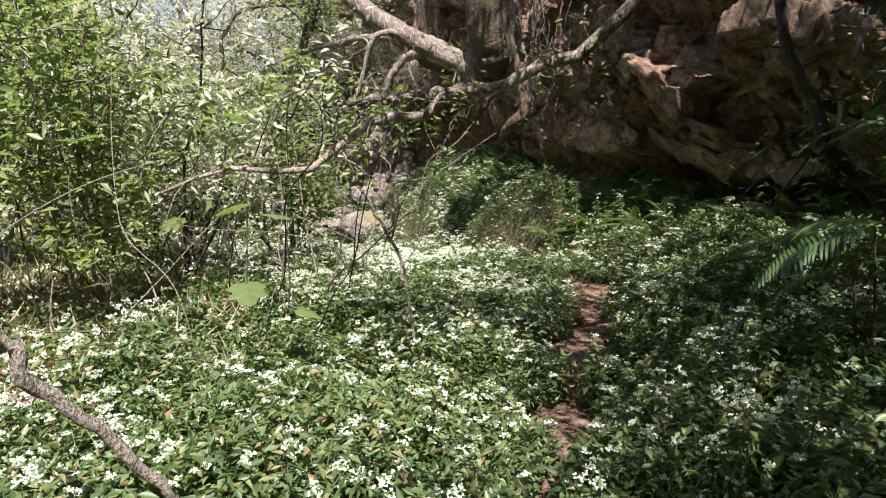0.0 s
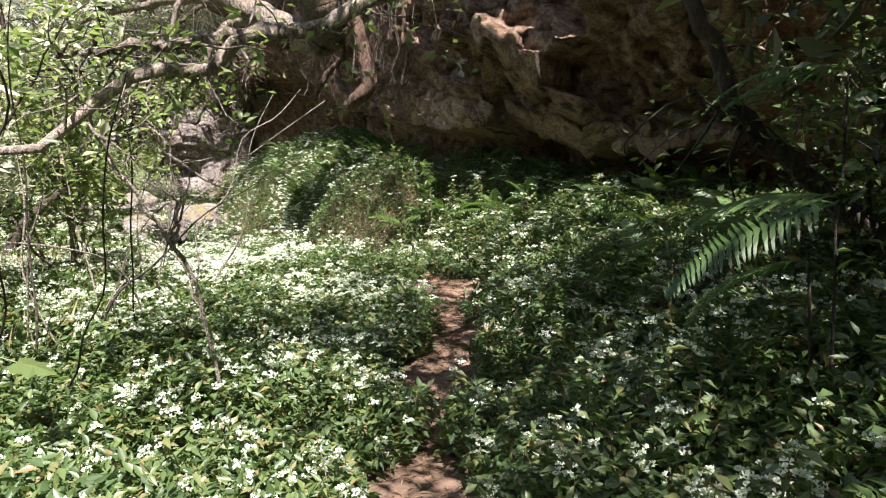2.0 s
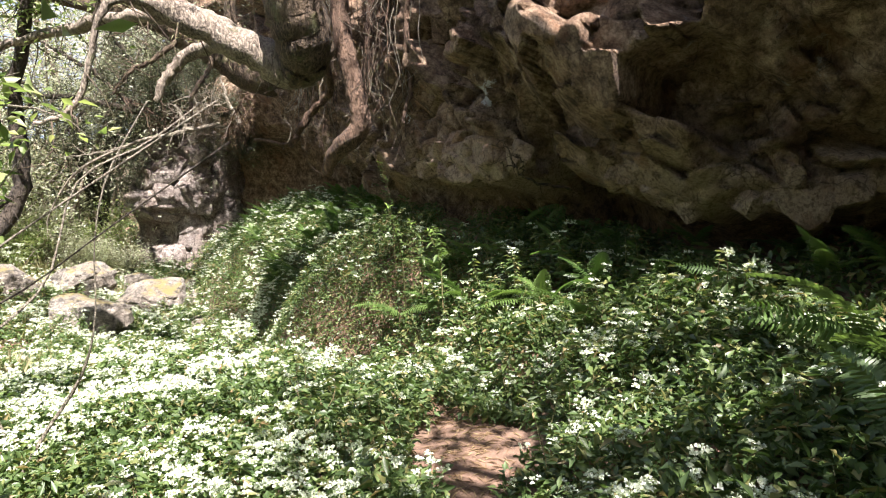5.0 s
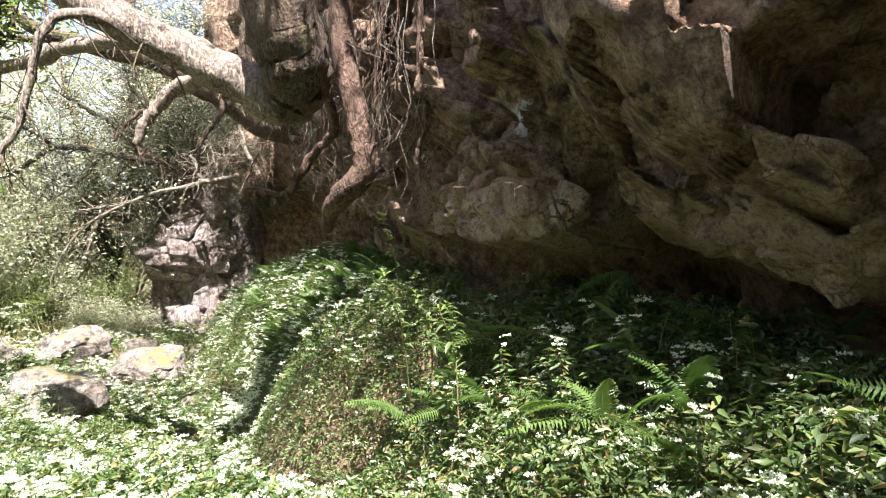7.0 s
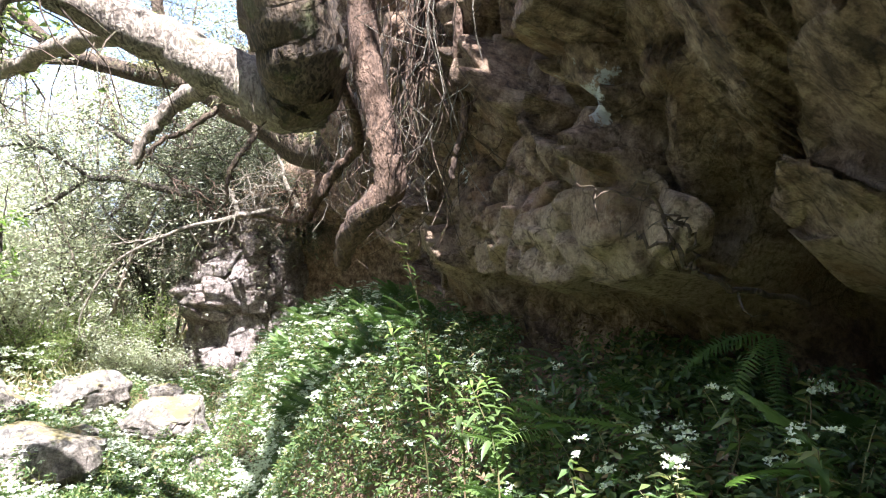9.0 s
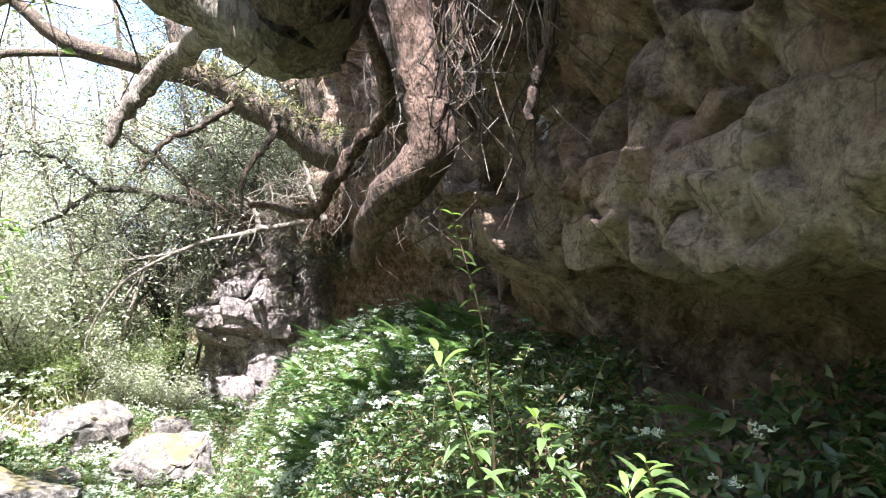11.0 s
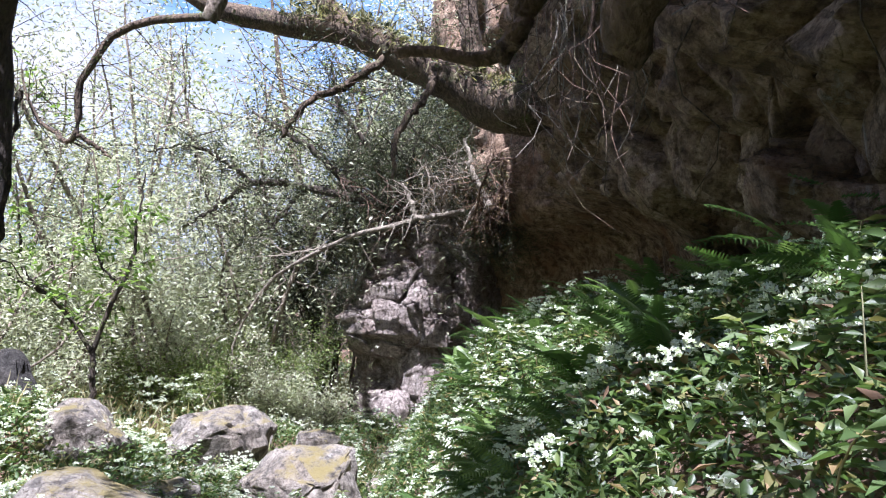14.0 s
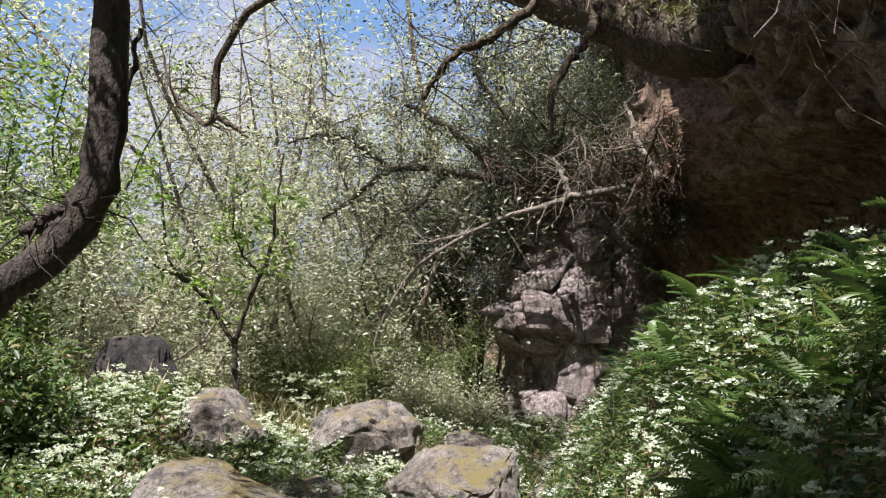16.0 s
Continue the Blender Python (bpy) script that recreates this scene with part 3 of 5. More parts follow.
rock_tower()
MOSSY = "grey stream boulder with yellow moss on its sunlit top"
for i, (x, y, z, size, spin) in enumerate([
    (-2.35, 14.45, -1.55, (1.15, 0.9, 0.8), 20), (-2.05, 16.95, -1.75, (1.2, 0.9, 0.7), -15), (-3.4, 17.7, -1.65, (1.2, 0.9, 0.8), 35),
    (-3.75, 19.0, -1.72, (0.7, 0.6, 0.5), 10), (-4.5, 16.6, -1.45, (1.9, 1.0, 0.85), -28), (-3.6, 15.4, -1.85, (0.8, 0.7, 0.5), 65),
    (-1.35, 17.6, -1.95, (0.6, 0.5, 0.4), 30), (-0.95, 15.4, -1.98, (0.6, 0.5, 0.4), 0), (-2.75, 19.0, -1.9, (0.6, 0.5, 0.45), 15),
    (-1.6, 15.6, -2.0, (0.6, 0.5, 0.4), 50), (-2.75, 15.6, -1.75, (0.7, 0.6, 0.5), 5), (-1.6, 18.9, -2.0, (0.6, 0.5, 0.4), 80)]):
    boulder("boulder", (x, y, z), size, ROCK_BED, 40 + i, MOSSY, spin)
ROCK_DARK = rock_material("dark_boulder_rock", ((0.03, 0.03, 0.028), (0.06, 0.058, 0.055), (0.11, 0.105, 0.1)), moss=0.5)
boulder("boulder", (-5.75, 16.75, -1.1), (1.0, 0.75, 1.0), ROCK_DARK, 90, "dark shaded boulder above the stream stones", 20)

# ---- trees ----
def limb_part(name, pts, mat, parent, n=30, seg=10, rough=0.12, wobble=0.0, label=""):
    v, f = tube(pts, n, seg, rough, wobble)
    return link_mesh(name, v, f, mat, parent, label, smooth=True)


def twigs_from(pts, count, length, r, droop=0.0, spread=1.0, radius=0.006, n=5, low=6):
    """Thin wandering twigs that leave a limb; returns their tubes and the places for leaves."""
    c = spline(pts, 60)
    pieces, tips = [], []
    for _ in range(count):
        b = c[r.integers(low, 60)][:3]
        d = r.normal(0, spread, 3)
        d[2] = d[2] * 0.7 - droop
        d /= np.linalg.norm(d) + 1e-6
        l = length * r.uniform(0.5, 1.3)
        path = [b]
        for k in range(4):
            d = d + r.normal(0, 0.35, 3) - np.array([0, 0, droop * 0.3])
            d /= np.linalg.norm(d)
            path.append(path[-1] + d * l / 4)
        rad = radius * r.uniform(0.6, 1.4) * np.linspace(1.4, 0.35, 5)
        pieces.append(tube(np.column_stack([np.array(path), rad]), n, 3, 0.0))
        tips.append(spline(np.array(path), 9)[2:])
    return pieces, np.vstack(tips)


def foliage_at(tips, per, scatter, size, r, ratio=0.4, up=0.5):
    at = np.repeat(tips, per, axis=0)
    at = at + r.normal(0, scatter, at.shape)
    return leaves(at, size, ratio, up, r=r)


def tree(name, label, limbs, bark, leaf, r, twig_count, twig_len, per, scatter, leaf_size, droop=0.1, ratio=0.4, twigs_on=None, twig_radius=0.006, group="", lit_branch_bark=None):
    """A tree from its measured limbs: the first is the trunk, the rest its branches, then twigs and a crown of leaves."""
    top = empty(name)
    tagged(top, label, "tree", group)
    pieces, tips = [], []
    for i, pts in enumerate(limbs):
        big = max(q[3] for q in pts) > 0.12
        limb_part("trunk" if i == 0 else "branch", pts, lit_branch_bark if i and lit_branch_bark else bark, top, 40 if big else 24, 18 if big else 8, 0.1, 0.012 if not big else 0.01)
        if twig_count and (twigs_on is None or i in twigs_on):
            a, b = twigs_from(pts, twig_count, twig_len, r, droop, radius=twig_radius)
            pieces += a
            tips.append(b)
    if pieces:
        v, f = join(pieces)
        tagged(link_mesh("twig_mass", v, f, bark, top, "thin bare twigs"), kind="stuff")
        if per:
            v, f = foliage_at(np.vstack(tips), per, scatter, leaf_size, r, ratio)
            tagged(link_mesh("crown", v, f, leaf, top, "uneven crown of small leaves"), kind="stuff")
    return top


# the great leaning tree on the cliff; its limbs wear paler bark to look sunlit
tree("cliff_tree", "huge old leaning tree with furrowed brown bark, growing from the cliff", [
    [(0.45, 11.2, 5.6, 0.3), (0.6, 11.4, 3.6, 0.32), (0.7, 11.5, 2.55, 0.34), (0.78, 11.6, 2.14, 0.34), (0.8, 11.78, 1.93, 0.3), (0.66, 11.95, 1.84, 0.22), (0.4, 12.0, 1.95, 0.14)],
    [(0.95, 11.95, 1.8, 0.12), (0.65, 11.95, 1.8, 0.23), (0.3, 11.9, 1.98, 0.2), (-0.1, 11.9, 2.18, 0.18), (-0.5, 11.9, 2.36, 0.17), (-1.1, 11.9, 2.7, 0.16), (-2.2, 11.8, 3.5, 0.12)],
    [(0.3, 12.0, 1.9, 0.1), (-0.2, 13.0, 2.18, 0.09), (-0.56, 13.5, 2.2, 0.085), (-0.85, 13.6, 2.02, 0.075), (-1.0, 13.6, 1.8, 0.065), (-1.12, 13.6, 1.55, 0.04)],
    [(-0.45, 12.0, 2.3, 0.09), (-0.95, 12.5, 2.42, 0.085), (-1.5, 12.9, 2.45, 0.08), (-1.95, 13.2, 2.36, 0.075), (-2.5, 13.5, 2.3, 0.06), (-3.4, 13.6, 2.0, 0.04)],
    [(-0.6, 11.9, 2.42, 0.06), (-0.95, 11.6, 2.45, 0.045), (-1.15, 11.5, 2.3, 0.04), (-1.3, 11.5, 1.8, 0.035), (-1.55, 11.5, 1.3, 0.03), (-1.9, 11.6, 1.2, 0.02)]],
    BARK, LEAF_HEATH, np.random.default_rng(31), 16, 0.9, 0, 0.1, 0.03, droop=0.4, twigs_on=(1, 3, 4), lit_branch_bark=BARK_GREY_LIT)
roots = empty("hanging_root")
tagged(roots, "thick reddish root hanging down the cliff to the ferns", "root")
limb_part("root", [(1.25, 11.75, 4.6, 0.08), (1.2, 11.75, 2.6, 0.095), (1.24, 11.72, 2.03, 0.1), (1.36, 11.68, 1.52, 0.105), (1.4, 11.68, 1.2, 0.11), (1.22, 11.8, 0.98, 0.11), (1.08, 11.98, 0.82, 0.08), (1.02, 12.1, 0.62, 0.05)], BARK_RED, roots, 44, 16, 0.1, 0.006)
for pts in ([(1.6, 12.3, 4.0, 0.05), (1.58, 12.25, 2.6, 0.055), (1.55, 12.2, 2.2, 0.05), (1.52, 12.25, 1.8, 0.035), (1.62, 12.3, 1.4, 0.02)],
            [(0.98, 12.3, 2.1, 0.05), (1.11, 12.7, 1.66, 0.05), (0.92, 12.8, 1.44, 0.045), (0.74, 12.9, 1.2, 0.045), (0.66, 12.9, 1.05, 0.04), (0.55, 12.95, 0.98, 0.03), (0.15, 13.0, 1.04, 0.02)],
            [(1.85, 11.0, 3.4, 0.03), (1.82, 11.0, 2.2, 0.03), (1.86, 11.05, 1.6, 0.025), (1.8, 11.1, 1.2, 0.015)]):
    limb_part("rootlet", pts, BARK_RED, roots, 34, 10, 0.12, 0.01)

strands = empty("vine_curtain")
tagged(strands, "dry brown rootlets and vines hanging down the cliff face", "vines")
hr = np.random.default_rng(61)
bundle = []
for i in range(220):
    y = hr.normal(11.6, 0.5) if i < 110 else hr.normal(14.8, 0.35) if i < 180 else hr.uniform(13, 17)
    e = float(np.interp(y, [p[1] for p in CLIFF_LINE], [p[0] for p in CLIFF_LINE]))
    x, z, l = e - hr.uniform(0.1, 0.5) - 0.6 * float(along(y, CLIFF_OVER)), hr.uniform(1.7, 3.2), hr.uniform(0.5, 1.3)
    path = [(x + hr.normal(0, 0.04) * k, y + hr.normal(0, 0.04) * k, z - l * k / 4, 0.006 - 0.0009 * k) for k in range(5)]
    bundle.append(tube(path, 8, 4, 0.0))
for v, f in bundle:
    link_mesh("strand", v, f, (BARK, BARK_PALE, BARK_RED)[len(strands.children) % 3], strands)

# the second leaning tree, above the pillar
tree("leaning_tree", "leaning old tree with a thick elbow trunk over the rocks", [
    [(1.3, 18.6, 5.2, 0.3), (0.9, 18.3, 3.3, 0.33), (0.7, 18.1, 2.65, 0.34), (0.3, 18.0, 2.28, 0.34), (-0.25, 18.0, 2.3, 0.3), (-0.7, 18.0, 2.6, 0.27), (-1.3, 18.0, 2.92, 0.22), (-2.0, 18.0, 3.32, 0.19), (-3.0, 18.0, 3.52, 0.15), (-3.95, 17.8, 3.8, 0.12), (-4.8, 17.6, 4.5, 0.08)],
    [(-0.45, 18.0, 2.75, 0.12), (-0.57, 18.0, 3.36, 0.12), (-0.54, 18.0, 4.2, 0.1), (-0.7, 17.9, 6.0, 0.06)],
    [(-2.1, 18.0, 3.4, 0.12), (-2.42, 18.0, 3.87, 0.11), (-2.55, 18.1, 4.6, 0.09), (-2.9, 18.2, 6.2, 0.05)],
    [(-3.4, 17.9, 3.6, 0.06), (-4.8, 17.6, 3.5, 0.055), (-5.42, 17.5, 2.84, 0.05), (-5.47, 17.5, 2.05, 0.04), (-5.84, 17.5, 2.15, 0.03), (-6.2, 17.5, 2.5, 0.02), (-6.36, 17.5, 3.0, 0.012)],
    [(-5.47, 17.5, 2.1, 0.03), (-5.2, 17.5, 1.95, 0.025), (-4.94, 17.5, 1.77, 0.012)],
    [(-1.5, 17.9, 2.95, 0.06), (-2.0, 17.6, 2.5, 0.045), (-2.3, 17.4, 2.3, 0.035), (-2.6, 17.4, 1.9, 0.02)],
    [(-0.9, 17.8, 2.7, 0.05), (-1.0, 17.6, 2.3, 0.045), (-1.25, 17.5, 1.9, 0.04), (-1.3, 17.5, 1.4, 0.02)]],
    BARK, LEAF_HEATH, np.random.default_rng(32), 30, 1.2, 6, 0.09, 0.045, droop=0.1, twigs_on=(0, 1, 2, 3, 5))

shaggy = empty("limb_tufts")
tagged(shaggy, "shaggy dry tufts and small ferns growing along the leaning limb", "epiphyte")
tr = np.random.default_rng(63)
path = spline([(0.35, 18.0, 2.5), (-0.25, 18.0, 2.5), (-0.7, 18.0, 2.75), (-1.3, 18.0, 3.05), (-2.0, 18.0, 3.45), (-2.8, 18.0, 3.62)], 400)
pick = path[tr.integers(0, 400, 2600)] + tr.normal(0, 1, (2600, 3)) * np.array([0.08, 0.17, 0.07])
hang = np.stack([tr.normal(0, 0.5, 2600), tr.normal(0, 0.5, 2600), tr.normal(0.2, 0.9, 2600)], axis=1)
v, f = leaves(pick, 0.16, 0.09, 0.2, heading=hang, r=tr)
tagged(link_mesh("tuft", v, f, LEAF_STRAW, shaggy), kind="stuff")
pick = path[tr.integers(0, 400, 1500)] + tr.normal(0, 1, (1500, 3)) * np.array([0.08, 0.16, 0.08])
v, f = leaves(pick, 0.08, 0.4, 0.5, r=tr)
tagged(link_mesh("leaf_tuft", v, f, LEAF_HEATH, shaggy), kind="stuff")

# slim trunk beside the stream, and the stub that hangs above it
tree("slim_tree", "slim dark tree that bends sharply beside the stream stones", [
    [(-4.55, 13.1, -1.95, 0.11), (-4.14, 13.3, -1.03, 0.105), (-3.635, 13.49, -0.61, 0.1), (-3.2, 13.64, -0.19, 0.1), (-3.1, 13.8, 0.03, 0.1), (-3.0, 13.95, 0.26, 0.105), (-2.93, 14.0, 0.55, 0.105), (-2.93, 14.02, 1.03, 0.1), (-2.96, 14.0, 1.6, 0.095), (-2.7, 13.8, 2.4, 0.08), (-2.3, 13.5, 4.0, 0.06)],
    [(-2.98, 13.93, 0.3, 0.05), (-3.12, 13.85, 0.25, 0.045), (-3.27, 13.78, 0.16, 0.03)],
    [(-2.95, 14.05, 0.7, 0.03), (-3.06, 14.2, 0.95, 0.025), (-3.05, 14.3, 1.5, 0.015)]],
    BARK_DARK_SHADED, LEAF_THICKET, np.random.default_rng(33), 30, 0.5, 0, 0.1, 0.05, twigs_on=(1,))
shrub_after = [(-2.4, 13.5, 2.6)]

# dead and living branches on top of the pillar
tree("dead_branch", "bare grey dead branch sprawling over the pillar", [
    [(-1.2, 20.9, 1.5, 0.05), (-1.71, 20.5, 1.36, 0.05), (-2.14, 20.5, 1.27, 0.045), (-3.11, 20.5, 1.0, 0.04), (-4.3, 20.5, 0.37, 0.03), (-4.88, 20.5, -0.57, 0.02), (-4.97, 20.5, -1.09, 0.008)],
    [(-1.9, 20.5, 1.3, 0.04), (-1.95, 20.5, 1.6, 0.035), (-2.1, 20.5, 1.9, 0.02)],
    [(-3.1, 20.5, 1.0, 0.02), (-3.6, 20.4, 0.85, 0.015), (-4.3, 20.3, 0.75, 0.006)],
    [(-0.7, 20.3, 1.5, 0.05), (-0.9, 20.2, 1.9, 0.045), (-1.05, 20.2, 2.5, 0.02)]],
    BARK_PALE, LEAF_HEATH, np.random.default_rng(34), 22, 0.6, 0, 0.1, 0.04, droop=0.2)


def shrub(name, label, base, stems, height, spread, twig_count, twig_len, per, scatter, leaf_size, bark, leaf, seed, lean=(0, 0), ratio=0.4, radius=0.02, twig_radius=0.005, droop=0.0, category="shrub", group="", low=6):
    r = np.random.default_rng(seed)
    top = empty(name)
    tagged(top, label, category, group)
    pieces, tips, trunks = [], [], []
    for _ in range(stems):
        b = np.array([base[0] + r.normal(0, spread * 0.15), base[1] + r.normal(0, spread * 0.15), 0])
        b[2] = (ground_z(b[0], b[1]) - 0.05) if base[2] is None else base[2]
        end = b + np.array([r.normal(lean[0], spread), r.normal(lean[1], spread), height * r.uniform(0.7, 1.15)])
        mid_a = b * 0.66 + end * 0.34 + r.normal(0, spread * 0.14, 3)
        mid_b = b * 0.3 + end * 0.7 + r.normal(0, spread * 0.14, 3)
        rr = radius * r.uniform(0.6, 1.3)
        pts = [(*b, rr), (*mid_a, rr * 0.8), (*mid_b, rr * 0.55), (*end, rr * 0.2)]
        trunks.append(tube(pts, 16, 6, 0.05, 0.01))
        a, t = twigs_from(pts, twig_count, twig_len, r, droop, radius=twig_radius, low=low)
        pieces += a
        tips.append(t)
    for v, f in trunks:
        link_mesh("stem", v, f, bark, top, smooth=True)
    v, f = join(pieces)
    tagged(link_mesh("twig_mass", v, f, bark, top), kind="stuff")
    if per:
        v, f = foliage_at(np.vstack(tips), per, scatter, leaf_size, r, ratio)
        tagged(link_mesh("foliage", v, f, leaf, top), kind="stuff")
    return top


# heath shrubs round the pillar and behind it
HEATH = "fine-leaved olive heath shrub with many bare grey twigs"
for i, (x, y, z, h, sp) in enumerate([(-3.6, 21.9, -0.2, 2.4, 0.8), (-4.2, 22.4, -0.9, 3.0, 0.7), (-2.6, 22.4, 1.0, 2.2, 0.8), (-1.6, 22.0, 1.2, 1.8, 0.7), (-0.7, 21.2, 0.8, 1.6, 0.6), (-3.4, 22.8, 0.6, 3.2, 1.0), (-2.0, 23.2, 1.2, 3.4, 1.1), (-0.5, 22.2, 1.4, 2.6, 0.9)]):
    shrub("heath_shrub", HEATH, (x, y, z), 7, h, sp, 24, 0.75, 20, 0.09, 0.045, BARK_PALE if i % 5 == 0 else BARK_DARK_SHADED, LEAF_HEATH, 200 + i, ratio=0.3, radius=0.03, group="heath round the pillar")

# taller heath behind the leaning tree
for i, (x, y, z, h) in enumerate([(-3.2, 24.6, 1.0, 5.6), (-1.4, 24.2, 2.5, 4.6), (0.2, 23.6, 2.8, 4.2)]):
    shrub("heath_shrub", "tall dark heath shrub behind the leaning tree", (x, y, z), 5, h, 0.9, 26, 1.1, 13, 0.16, 0.08, BARK_DARK_SHADED, LEAF_HEATH, 230 + i, ratio=0.3, radius=0.04, twig_radius=0.009, group="heath round the pillar", low=20)

# the dark heath tree that leans out from the top of the pillar
tree("heath_tree", "dark heath tree with crooked limbs and fine olive foliage", [
    [(-2.2, 22.0, 1.5, 0.1), (-3.1, 21.2, 1.8, 0.085), (-4.0, 21.0, 1.96, 0.07), (-4.9, 20.9, 2.08, 0.06), (-5.6, 20.8, 1.6, 0.045), (-6.1, 20.7, 1.3, 0.025)],
    [(-3.1, 21.2, 1.8, 0.07), (-3.7, 21.0, 2.5, 0.055), (-4.3, 20.9, 2.9, 0.04), (-4.9, 20.8, 3.3, 0.02)],
    [(-4.9, 20.9, 2.08, 0.045), (-5.5, 20.7, 2.5, 0.035), (-6.0, 20.6, 2.7, 0.025), (-6.7, 20.5, 2.6, 0.012)],
    [(-2.6, 21.6, 1.7, 0.06), (-2.9, 21.2, 2.6, 0.05), (-3.4, 21.0, 3.4, 0.035), (-3.5, 20.9, 4.1, 0.015)],
    [(-4.0, 21.0, 1.96, 0.04), (-4.5, 20.8, 1.3, 0.03), (-5.1, 20.7, 0.9, 0.015)]],
    BARK_DARK_SHADED, LEAF_HEATH, np.random.default_rng(47), 34, 0.8, 16, 0.08, 0.045, twig_radius=0.007)
for i, (x, y, z, lx) in enumerate([(-2.3, 21.5, 1.25, -0.3), (-1.5, 21.2, 1.3, 0.1), (-0.9, 20.9, 1.2, 0.3)]):
    shrub("dead_shrub", "dry brown tangle of bare crooked twigs on the pillar", (x, y, z), 6, 0.9, 0.45, 24, 0.6, 1, 0.08, 0.05, BARK_PALE if i == 1 else BARK_RED, LEAF_DEAD if i else LEAF_HEATH, 260 + i, lean=(lx, -0.3), ratio=0.3, radius=0.022, twig_radius=0.008, droop=0.4, group="dry twigs on the pillar")

# yellow-green shrubs at the foot of the heath, beside the pillar
for i, (x, y, h) in enumerate([(-4.3, 21.3, 1.5), (-5.1, 21.8, 1.8), (-4.0, 20.6, 0.8), (-5.8, 21.0, 1.2), (-3.6, 20.4, 0.6)]):
    shrub("low_shrub", "low sunlit yellow-green shrub beside the pillar", (x, y, None), 7, h, 0.5, 18, 0.45, 8, 0.08, 0.055, BARK_GREY_LIT, LEAF_SUN_PALED if i % 3 else LEAF_THICKET, 270 + i, ratio=0.4, radius=0.014, twig_radius=0.004, group="low shrubs beside the pillar")

# the undergrowth and woods beyond the stream, sun glare put into their pale leaf colour
PALE = "green thicket of slender saplings beyond the stream, leaves paled to look sunlit"
for i in range(34):
    r = np.random.default_rng(300 + i)
    x, y = (-5.5 - r.uniform(0, 9), 19 + r.uniform(0, 9)) if i < 23 else (-7.0 - r.uniform(0, 6), 9.5 + r.uniform(0, 10))
    shrub("sapling_thicket", PALE, (x, y, None), 6, r.uniform(1.6, 3.8), 1.5, 20, 0.7, 11, 0.14, 0.08, BARK_GREY_LIT, LEAF_SUN_PALED if i % 6 else LEAF_THICKET, 310 + i, radius=0.025, group="thicket beyond the stream")
tree("young_tree", "slim forked young tree with sparse fresh leaves", [
    [(-5.54, 18.1, -1.95, 0.05), (-5.54, 18.1, -1.2, 0.045), (-5.56, 18.08, -0.62, 0.04)],
    [(-5.56, 18.08, -0.65, 0.03), (-5.85, 17.85, -0.1, 0.027), (-6.2, 17.6, 0.35, 0.022), (-6.3, 17.55, 0.9, 0.016), (-6.35, 17.5, 1.6, 0.008)],
    [(-5.56, 18.08, -0.65, 0.03), (-5.35, 18.1, -0.1, 0.027), (-5.08, 18.12, 0.5, 0.022), (-4.98, 18.11, 1.1, 0.015), (-4.9, 18.1, 1.7, 0.007)],
    [(-5.2, 18.1, 0.2, 0.018), (-5.5, 18.0, 0.6, 0.014), (-5.6, 18.0, 1.3, 0.008)],
    [(-6.0, 17.7, 0.1, 0.018), (-6.6, 17.4, 0.5, 0.012), (-7.0, 17.3, 1.1, 0.006)]],
    BARK_DARK_SHADED, LEAF_FRESH, np.random.default_rng(48), 12, 0.55, 2, 0.05, 0.13, droop=0.0, twigs_on=(1, 2, 3, 4), twig_radius=0.005, ratio=0.36)
for i, (x, y, h) in enumerate([(-8.4, 17.4, 3.4), (-9.8, 18.4, 4.4)]):
    shrub("leafy_tree", "young broad-leaved tree with fresh green leaves", (x, y, None), 5, h, 0.8, 18, 0.7, 4, 0.09, 0.13, BARK_DARK_SHADED, LEAF_FRESH, 352 + i, radius=0.03, twig_radius=0.006, ratio=0.4, category="tree", group="fresh green young trees")
for i, (x, y, h) in enumerate([(-4.9, 14.7, 1.0), (-5.6, 14.6, 1.5)]):
    shrub("dark_bush", "dark green leafy bush in the shade above the stones", (x, y, None), 7, h, 0.4, 16, 0.45, 6, 0.07, 0.08, BARK_DARK_SHADED, LEAF_LOW, 358 + i, radius=0.014, twig_radius=0.004, ratio=0.42, group="dark bushes above the stream")

# the tangle at the start of the walk
TANGLE = "tangled broad-leaved thicket with thin dark and grey stems"
for i, (x, y, h) in enumerate([(-2.9, 5.6, 2.6), (-2.5, 6.7, 2.8), (-3.9, 5.0, 2.8), (-1.9, 8.2, 2.6), (-3.6, 8.2, 3.2), (-4.6, 6.8, 3.2), (-5.4, 9.0, 3.5), (-6.5, 7.0, 3.6)]):
    shrub("thicket_shrub", TANGLE, (x, y, None), 7, h, 0.6, 16, 0.65, 4, 0.07, 0.105, BARK_PALE if i % 3 == 0 else BARK_DARK_SHADED, LEAF_SUN_PALED if i % 3 == 1 else LEAF_THICKET, 400 + i, ratio=0.42, radius=0.016, twig_radius=0.006, group="tangle beside the trail", low=24)

vr = np.random.default_rng(71)
